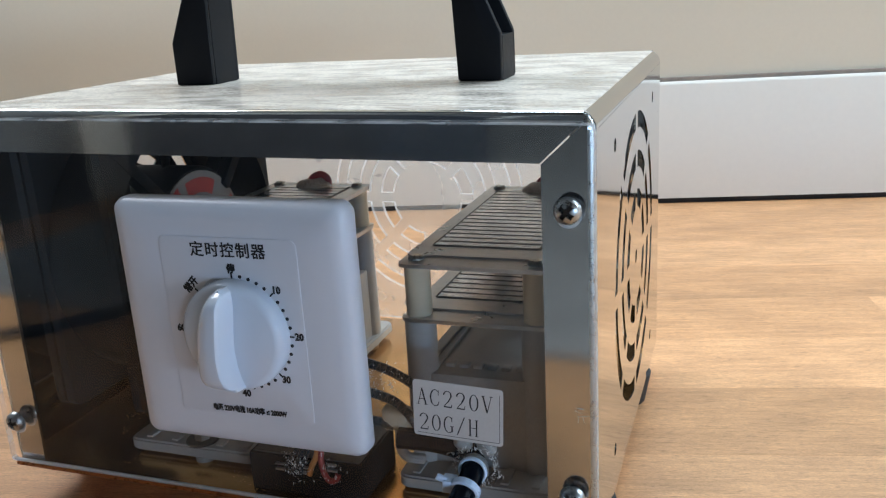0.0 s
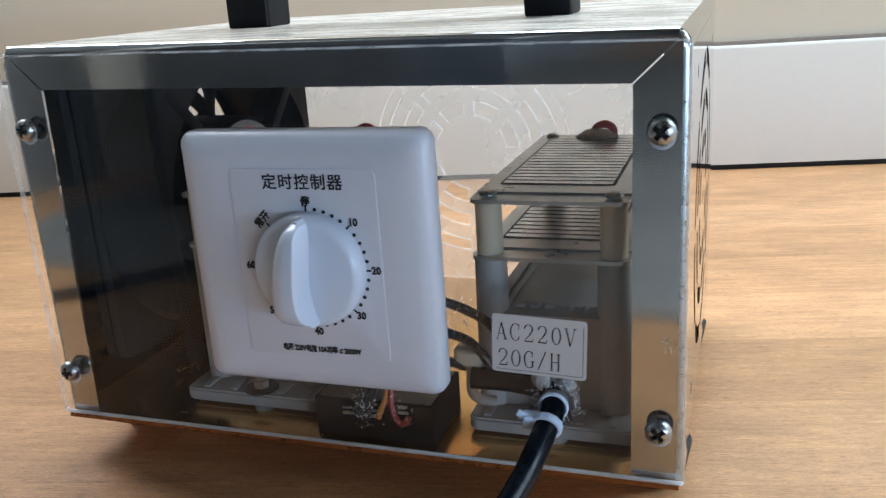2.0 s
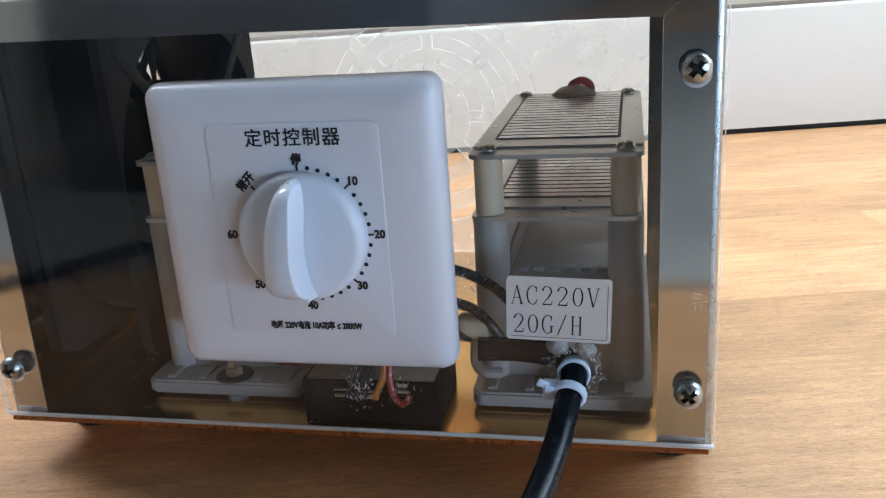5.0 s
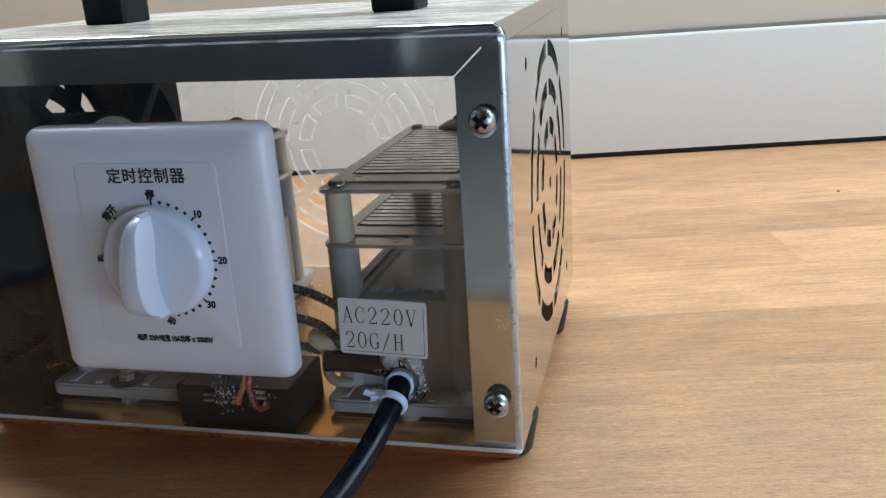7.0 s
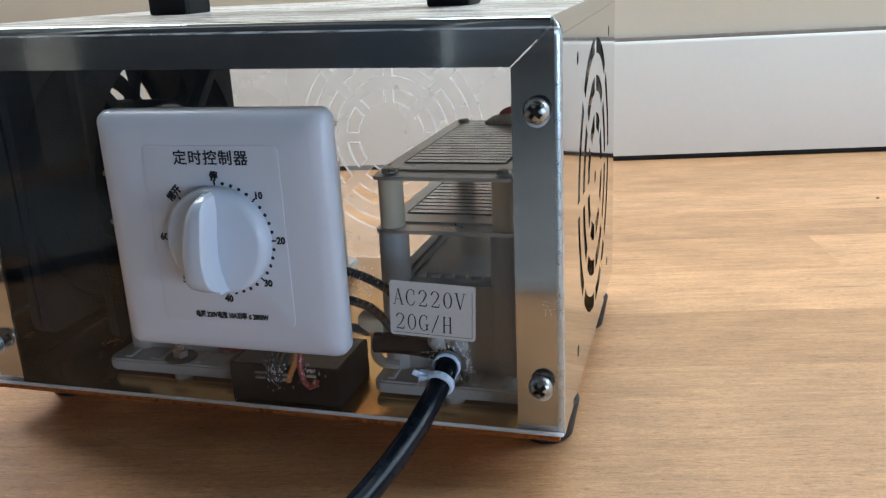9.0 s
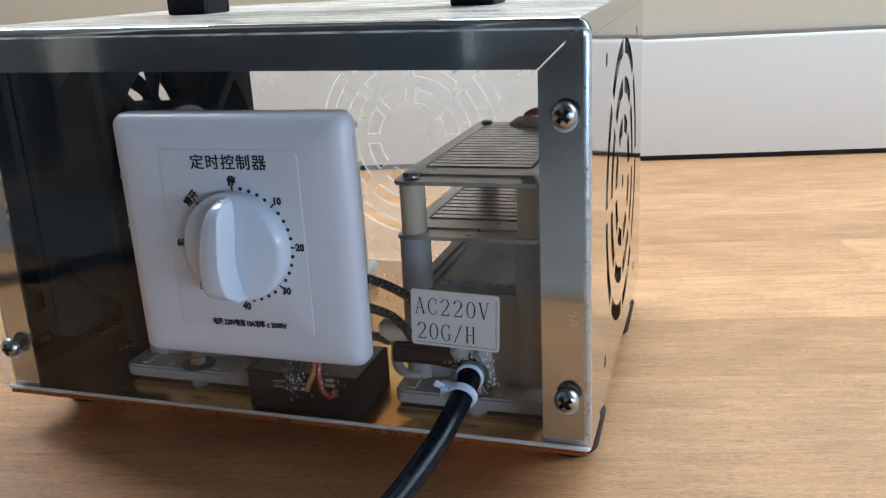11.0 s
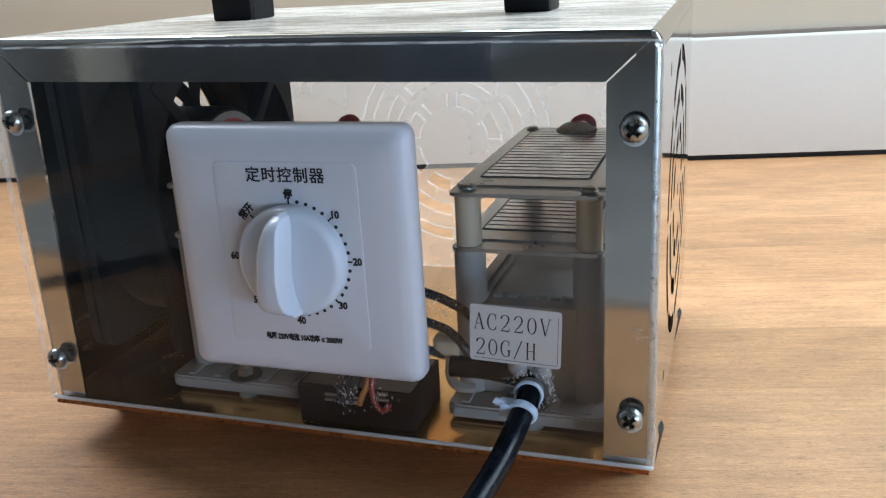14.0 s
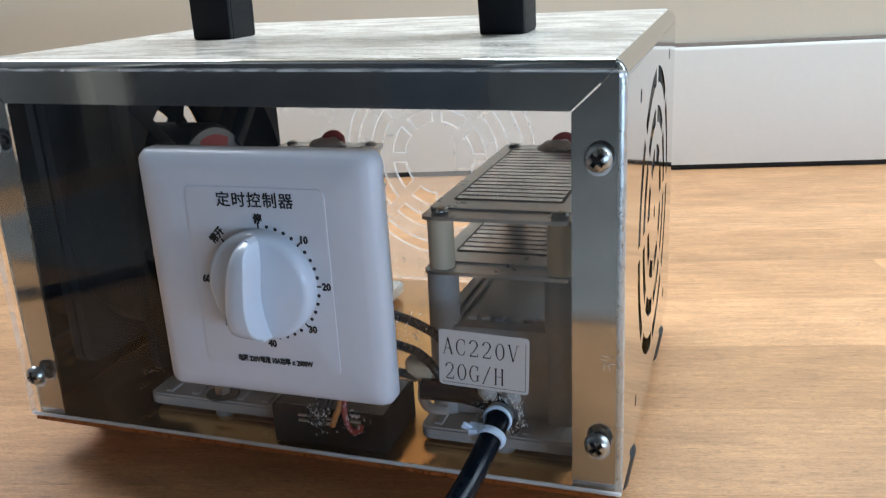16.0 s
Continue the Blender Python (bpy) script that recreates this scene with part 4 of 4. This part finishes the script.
CABLE_LINE = [(-0.0700, 0.0085, 0.0430), (-0.0560, 0.0095, 0.0425), (-0.0440, 0.0060, 0.0420), (GX, -0.0030, 0.0410), (-0.0412, -0.0100, 0.0362), (-0.0423, -0.0200, 0.0333),
              (-0.0437, -0.0300, 0.0306), (-0.0466, -0.0450, 0.0274), (-0.0510, -0.0620, 0.0240), (-0.0600, -0.0950, 0.0190), (-0.0760, -0.1400, 0.0150), (-0.1040, -0.1850, 0.0128), (-0.1560, -0.2200, 0.0122),
              (-0.2280, -0.2240, 0.0122), (-0.3000, -0.2030, 0.0118), (-0.3450, -0.1720, 0.0070), (-0.3780, -0.1460, 0.0042), (-0.4400, -0.1000, 0.0040), (-0.5600, -0.0300, 0.0040)]
part("power_cable", tube(CABLE_LINE, 0.0038, 20, 10), CABLE, gen, "glossy black round power cable")
tie_at = Vector((-0.0408, -0.0084, 0.0374))
tie_dir = (Vector((-0.0423, -0.0200, 0.0333)) - Vector((-0.0408, -0.0070, 0.0384))).normalized()
tm = Matrix.Translation(tie_at) @ tie_dir.to_track_quat("Z", "Y").to_matrix().to_4x4()
bm = add_lathe(bmesh.new(), [(0.0039, -0.0013), (0.0045, -0.0013), (0.0049, -0.0010), (0.0049, 0.0010), (0.0045, 0.0013), (0.0039, 0.0013), (0.0039, -0.0013)], tm, 40)
tie = part("cable_tie", bm, NYLON, gen, "white nylon cable tie")
bm = bmesh.new()
for k in range(14):
    a = 2 * math.pi * k / 14
    m = tm @ Matrix.Rotation(a, 4, "Z") @ Matrix.Translation((0.0049, 0, 0))
    c = bmesh.ops.create_cube(bm, size=1.0, matrix=m @ Matrix.Diagonal((0.0003, 0.0008, 0.0018, 1)))
part("tie_teeth", bm, NYLON, tie, smooth=False)
hm = Matrix.Translation((-0.0460, -0.0078, 0.0383)) @ Euler((0.2, 0.15, 0.2)).to_matrix().to_4x4()
bm = boxed(-0.0024, 0.0021, -0.0021, 0.0021, -0.0025, 0.0025, bevel=0.0006)
bm.transform(hm)
part("tie_head", bm, NYLON, tie)
bm = boxed(-0.0048, -0.0014, -0.0005, 0.0005, -0.0005, 0.0018, bevel=0.0003)
bm.transform(hm @ Matrix.Translation((-0.0003, -0.0008, 0.0008)) @ Matrix.Rotation(0.35, 4, "Y"))
part("tie_tail", bm, NYLON, tie)

# sawdust-like plastic crumbs round the drilled hole and before the supply
rng = random.Random(5)
bm = bmesh.new()
for k in range(520):
    if k < 250:
        a, r = rng.uniform(0, 2 * math.pi), 0.0054 + abs(rng.gauss(0, 0.0014))
        p = (GX + r * math.cos(a) * 1.1, 0.0006, GZ - 0.0005 + r * math.sin(a))
    elif k < 450:
        mid, wide = rng.choice(((-0.1085, 0.0022), (-0.1060, 0.0030), (-0.0945, 0.0020)))
        p = (rng.gauss(mid, wide), 0.0008, rng.gauss(0.0318, 0.0032))
    else:
        p = (rng.uniform(-0.0790, -0.0660), 0.0060, rng.gauss(0.0655, 0.0030))
    if p[2] < 0.021:
        continue
    s = rng.uniform(0.00007, 0.00020) * (0.75 if 250 <= k < 450 else 1.0)
    m = Matrix.Translation(p) @ Euler((rng.random() * 6, rng.gauss(1.45, 0.3) if 250 <= k < 450 else rng.random() * 6, rng.random() * (0.5 if 250 <= k < 450 else 6))).to_matrix().to_4x4() @ Matrix.Diagonal((s * rng.uniform(1.0, 5.5), s * 0.8, s * 0.8, 1))
    bmesh.ops.create_icosphere(bm, subdivisions=1, radius=1.0, matrix=m)
for k in range(90):
    s = rng.uniform(0.00005, 0.00011)
    p = (rng.uniform(-0.220, -0.018), 0.0002, 0.022 + 0.11 * rng.random() ** 1.6)
    bmesh.ops.create_icosphere(bm, subdivisions=1, radius=s, matrix=Matrix.Translation(p))
tagged(part("plastic_crumbs", bm, CRUMB, gen, "white plastic crumbs clinging to the acrylic", smooth=False), kind="stuff")

# ---- ozone cells ----
def stripes(x0, x1, y0, y1, z, count):
    bm = bmesh.new()
    pitch = (y1 - y0) / count
    for k in range(count):
        add_box(bm, x0, x1, y0 + k * pitch + 0.0007, y0 + (k + 1) * pitch - 0.0007, z, z + 0.00030)
    return bm


def ozone_cell(dx, left, right):
    x0, x1, y0, y1 = -0.0732 + dx, -0.0196 + dx, 0.0245, 0.1440
    base = 0.0199
    bm = sheet(rounded(x0 - left, x1 + right, y0 - 0.011, y1 + 0.011, 0.0040, 5), [], lambda u, v, w: Vector((u, v, base + w)), 0.0050)
    bmesh.ops.bevel(bm, geom=[e for e in bm.edges if len(e.link_faces) == 2 and e.calc_face_angle(0) > 1.2], offset=0.0008, segments=2, affect="EDGES")
    add_box(bm, x0 - left + 0.0018, x1 + right - 0.0018, y0 - 0.0085, y1 + 0.0085, base - 0.0010, base + 0.0004)
    # the potted block with a recessed top
    add_box(bm, x0 + 0.0020, x1 - 0.0020, y0 + 0.0015, y1 - 0.0015, base + 0.0045, 0.0600, bevel=0.0010)
    cell = part("ozone_cell", bm, BLOCK, gen, "grey-white ozone cell block with stacked electrode plates")
    corners = [(x, y) for x in (x0 + 0.0055, x1 - 0.0055) for y in (y0 + 0.0055, y1 - 0.0055)]
    for cx, cy in corners:
        part("column", add_rod(bmesh.new(), (cx, cy, base + 0.004), (cx, cy, 0.0795), 0.0060, 24, 0.0056), BLOCK, cell)
        part("spacer", add_rod(bmesh.new(), (cx, cy, 0.0810), (cx, cy, 0.0994), 0.0046, 20), IVORY, cell, "ivory plastic spacer")
        part("plate_screw", add_lathe(bmesh.new(), [(0.0030, 0), (0.0030, 0.0006), (0.0022, 0.0016), (0.0008, 0.0020), (0.0, 0.0020)], Matrix.Translation((cx, cy, 0.1013)), 16), SCREW, cell)
        part("standoff", add_rod(bmesh.new(), (cx, cy, ZB + T), (cx, cy, base), 0.0042, 16), BLOCK, cell)
    for z in (0.0795, 0.0994):
        bm = sheet(rounded(x0, x1, y0, y1, 0.0030, 5), [], lambda u, v, w: Vector((u, v, z + w)), 0.0014)
        part("electrode_plate", bm, PLATE, cell, "dull steel electrode plate", smooth=False)
        face = sheet(rounded(x0 + 0.0002, x1 - 0.0002, y0 + 0.0100, y1 - 0.0002, 0.0012, 3), [], lambda u, v, w: Vector((u, v, z + 0.0014 + w)), 0.0006)
        part("top_sheet", face, PLATE, cell, "polished steel electrode sheet", smooth=False)
        inset = sheet(rounded(x0 + 0.0056, x1 - 0.0072, y0 + 0.0205, y1 - 0.0075, 0.0016, 4), [], lambda u, v, w: Vector((u, v, z + 0.0020 + w)), 0.00012)
        part("plate_inset", inset, DARKLINE, cell, smooth=False)
        part("electrode_strips", stripes(x0 + 0.0066, x1 - 0.0082, y0 + 0.0208, y1 - 0.0078, z + 0.0021, 17), STRIP, cell, smooth=False)
    # moulded ribs on the block's top and on the foot
    for k in range(2):
        part("rib", boxed(x0 + 0.0060 + 0.0035 * k, x0 + 0.0075 + 0.0035 * k, y0 + 0.006, y1 - 0.006, 0.0599, 0.0612, bevel=0.0004), BLOCK, cell)
    for k in range(6):
        part("tooth", boxed(x0 + 0.013 + 0.0052 * k, x0 + 0.0165 + 0.0052 * k, y0 + 0.008, y0 + 0.0115, 0.0599, 0.0614, bevel=0.0005), BLOCK, cell)
    for k, xx in enumerate((x0 + 0.0040, x0 + 0.0160, x1 - 0.0170, x1 - 0.0060)):
        part("foot_rib", boxed(xx, xx + 0.0030, y0 - 0.0085, y0 + 0.0030, base + 0.0046, base + 0.0058, bevel=0.0005), BLOCK, cell)
    # glue and wire lug at the rear of the top plate
    gx, gy = (x0 + x1) / 2 - 0.0010, y1 - 0.0080
    bm = bmesh.new()
    bmesh.ops.create_uvsphere(bm, u_segments=20, v_segments=12, radius=1.0, matrix=Matrix.Translation((gx, gy, 0.1012)) @ Matrix.Diagonal((0.0095, 0.0062, 0.0043, 1)))
    for v in bm.verts:
        v.co += 0.0009 * noise.noise_vector(v.co * 260)
    part("glue_blob", bm, GLUE, cell, "yellowed hot glue blob")
    part("red_lead", tube([(gx - 0.0015, gy, 0.1020), (gx - 0.0005, gy + 0.0006, 0.1056), (gx + 0.0035, gy + 0.0015, 0.1072), (gx + 0.0068, gy + 0.0020, 0.1052), (gx + 0.0072, gy + 0.0022, 0.1015)], 0.0017, 12, 6), RED, cell, "red insulated lead")
    bx = (x0 + x1) / 2 + 0.0018
    part("washer", add_lathe(bmesh.new(), [(0.0064, 0.0001), (0.0066, 0.0006), (0.0062, 0.0010), (0.0030, 0.0010)], Matrix.Translation((bx, y0 - 0.0055, base + 0.0050)), 32), DARKMETAL, cell, "dark round washer")
    bm = add_lathe(bmesh.new(), [(0.0032, 0.0010), (0.0032, 0.0036), (0.0020, 0.0038), (0.0020, 0.0060), (0.0, 0.0062)], Matrix.Translation((bx, y0 - 0.0055, base + 0.0050)), 6)
    part("bolt", bm, BRASS, cell, "plated hexagon bolt")
    part("lug", add_rod(bmesh.new(), (bx + 0.0012, y0 - 0.0068, ZB + T), (bx + 0.0012, y0 - 0.0068, base), 0.0038, 20), BLOCK, cell)
    return cell


ozone_cell(0.0, 0.0010, 0.0030)
ozone_cell(-0.1150, 0.0030, 0.0010)

# ---- black potted supply between the cells ----
bm = boxed(-0.1280, -0.0830, 0.0032, 0.0330, ZB + T, 0.0328, bevel=0.0006)
supply = part("power_supply", bm, RESIN, gen, "black potted power supply box")
part("resin_top", boxed(-0.1268, -0.0842, 0.0044, 0.0318, 0.0326, 0.0331), RESINTOP, supply)
wires = ((RUBBER, (-0.1041, 0.0040, 0.0400), (-0.1062, 0.0028, 0.0350), (-0.1085, 0.0024, 0.0305), (-0.1104, 0.0022, 0.0274)),
         (RUBBER, (-0.1069, 0.0040, 0.0385), (-0.1088, 0.0028, 0.0345), (-0.1115, 0.0024, 0.0312), (-0.1128, 0.0024, 0.0290)),
         (RUBBER, (-0.1028, 0.0050, 0.0400), (-0.1040, 0.0030, 0.0345), (-0.1060, 0.0024, 0.0300), (-0.1070, 0.0022, 0.0270)),
         (ORANGE, (-0.0995, 0.0050, 0.0400), (-0.0999, 0.0026, 0.0350), (-0.1018, 0.0022, 0.0310), (-0.1032, 0.0022, 0.0274)),
         (RED, (-0.0978, 0.0050, 0.0410), (-0.0979, 0.0024, 0.0350), (-0.0971, 0.0020, 0.0293), (-0.0950, 0.0018, 0.0264), (-0.0928, 0.0020, 0.0268), (-0.0918, 0.0026, 0.0288)))
for mat, *pts in wires:
    part("supply_wire", tube(pts, 0.0009 if mat is RUBBER else 0.0011, 8, 6), mat, supply)
for cx, cz in ((-0.1152, 0.0291), (-0.1049, 0.0288), (-0.0940, 0.0312)):
    clip = boxed(cx - 0.0017, cx + 0.0017, 0.0021, 0.0034, cz - 0.0016, cz - 0.0008, bevel=0.0002)
    add_box(clip, cx - 0.0017, cx + 0.0017, 0.0021, 0.0034, cz + 0.0006, cz + 0.0012, bevel=0.0002)
    part("terminal_clip", clip, PLATE, supply, "small plated terminal clip", smooth=False)
part("red_lead", tube([(-0.1500, 0.0300, 0.0270), (-0.1425, 0.0265, 0.0278), (-0.1350, 0.0250, 0.0292), (-0.1250, 0.0260, 0.0340), (-0.1120, 0.0280, 0.0370)], 0.0021, 10, 6), RED, supply)
for pts in ([(-0.0950, 0.0070, 0.0720), (-0.0860, 0.0085, 0.0715), (-0.0765, 0.0100, 0.0686), (-0.0700, 0.0105, 0.0660), (-0.0634, 0.0110, 0.0617), (-0.0570, 0.0110, 0.0540), (-0.0520, 0.0100, 0.0450)],
            [(-0.0950, 0.0075, 0.0600), (-0.0860, 0.0090, 0.0598), (-0.0768, 0.0100, 0.0577), (-0.0702, 0.0105, 0.0547), (-0.0645, 0.0110, 0.0478), (-0.0620, 0.0110, 0.0420)],
            [(-0.0950, 0.0080, 0.0480), (-0.0850, 0.0095, 0.0482), (-0.0770, 0.0105, 0.0470), (-0.0725, 0.0110, 0.0455)]):
    lead = part("timer_lead", tube(pts, 0.0016, 10, 8), BLACK, gen, "black braided timer lead")
    core = [Vector(p) for p in smooth_line(pts, 14)]
    for side in (1, -1):
        strand = []
        for k, p in enumerate(core):
            ahead = (core[min(k + 1, len(core) - 1)] - core[max(k - 1, 0)]).normalized()
            across = ahead.cross(Vector((0, 1, 0))).normalized()
            turn = side * k * 1.5
            strand.append(p + 0.00165 * (across * math.cos(turn) + ahead.cross(across) * math.sin(turn)))
        part("braid", tube(strand, 0.00020, 5, 2), DARKMETAL, lead, "dull braid thread")
bm = boxed(-0.0766, -0.0664, 0.0095, 0.0150, 0.0442, 0.0530, bevel=0.0022, seg=3)
for v in bm.verts:
    v.co += 0.0008 * noise.noise_vector(v.co * 220)
part("glue_cap", bm, MILKY, gen, "milky hot glue cap over the lead joint")
part("white_lead", tube([(-0.0715, 0.0130, 0.0470), (-0.0716, 0.0135, 0.0420), (-0.0720, 0.0140, 0.0360), (-0.0700, 0.0150, 0.0320), (-0.0650, 0.0180, 0.0300)], 0.0019, 10, 8), BLOCK, gen, "dull white insulated lead")
for gx, gz in ((-0.0452, 0.0470), (-0.0368, 0.0462)):
    bm = bmesh.new()
    bmesh.ops.create_uvsphere(bm, u_segments=16, v_segments=10, radius=1.0, matrix=Matrix.Translation((gx, 0.0040, gz)) @ Matrix.Diagonal((0.0032, 0.0028, 0.0030, 1)))
    for v in bm.verts:
        v.co += 0.0010 * noise.noise_vector(v.co * 300)
    part("glue_lump", bm, BLOCK, gen, "milky hot glue lump")

# ---- fan on the left side ----
FY = 0.0890
STRUT_TURN, BLADE_TURN = 0.0, 0.22
FX0, FX1 = -W + T + 0.0002, -W + T + 0.0390
bm = sheet(rounded(FY - 0.060, FY + 0.060, CZ - 0.060, CZ + 0.060, 0.005, 4), [disc(FY, CZ, 0.0590, 56)], lambda u, v, w: Vector((FX0 + w, u, v)), 0.0040)
ring2 = sheet(rounded(FY - 0.060, FY + 0.060, CZ - 0.060, CZ + 0.060, 0.005, 4), [disc(FY, CZ, 0.0590, 56)], lambda u, v, w: Vector((FX1 - 0.004 + w, u, v)), 0.0040)
tmp = bpy.data.meshes.new("tmp")
ring2.to_mesh(tmp)
ring2.free()
bm.from_mesh(tmp)
bpy.data.meshes.remove(tmp)
barrel = [(0.0590, 0.0), (0.0598, 0.0), (0.0598, 0.0386), (0.0590, 0.0386), (0.0590, 0.0)]
add_lathe(bm, barrel, Matrix.Translation((FX0, FY, CZ)) @ pose(0, 0, 0, 0, 90, 0), 56)
fan = part("cooling_fan", bm, FANBLACK, gen, "black square axial fan")
FM = Matrix.Translation((FX0, FY, CZ)) @ pose(0, 0, 0, 0, 90, 0)
hub = part("hub", add_lathe(bmesh.new(), [(0.0335, 0.003), (0.0348, 0.004), (0.0348, 0.0350), (0.0335, 0.0370), (0.0, 0.0372)], FM, 40), FANBLACK, fan)
part("sticker", add_lathe(bmesh.new(), [(0.0326, 0.0370), (0.0326, 0.0375), (0.0, 0.0375)], FM, 40), STICKER, fan, "round white and red fan sticker")
bm = bmesh.new()
for a0, a1, r0, r1 in ((150, 196, 0.0225, 0.0295), (112, 122, 0.012, 0.0312), (206, 216, 0.010, 0.0312), (225, 262, 0.012, 0.0290)):
    st = [(r0, a0 + (a1 - a0) * k / 8) for k in range(9)] + [(r1, a1 - (a1 - a0) * k / 8) for k in range(9)]
    bm.faces.new([bm.verts.new(FM @ Vector((r * math.cos(radians(a)), r * math.sin(radians(a)), 0.03765))) for r, a in st])
part("sticker_print", bm, STICKRED, fan, smooth=False)
for k in range(4):
    a = radians(45 + 90 * k) + STRUT_TURN
    bm = boxed(0.030, 0.0735, -0.0028, 0.0028, 0.0330, 0.0394, bevel=0.0010)
    bm.transform(FM @ Matrix.Rotation(a, 4, "Z"))
    part("strut", bm, FANBLACK, fan)
for k in range(7):
    bm = bmesh.new()
    rows = []
    for i in range(7):
        r = 0.0342 + (0.0562 - 0.0342) * i / 6
        tw = radians(38 - 12 * i / 6)
        row = []
        for j in range(6):
            s = (j / 5 - 0.5) * (0.0285 + 0.0145 * i / 6)
            camber = 0.0022 * (1 - (2 * j / 5 - 1) ** 2)
            ang = s * math.cos(tw) / r + 0.006 * i
            row.append(bm.verts.new(FM @ Matrix.Rotation(2 * math.pi * k / 7 + BLADE_TURN, 4, "Z") @ Vector((r * math.cos(ang), r * math.sin(ang), 0.0165 + s * math.sin(tw) * 0.75 + camber))))
        rows.append(row)
    for a, b in zip(rows, rows[1:]):
        for j in range(5):
            bm.faces.new((a[j], a[j + 1], b[j + 1], b[j]))
    bmesh.ops.solidify(bm, geom=list(bm.faces), thickness=0.0012)
    part("blade", bm, FANBLACK, fan)
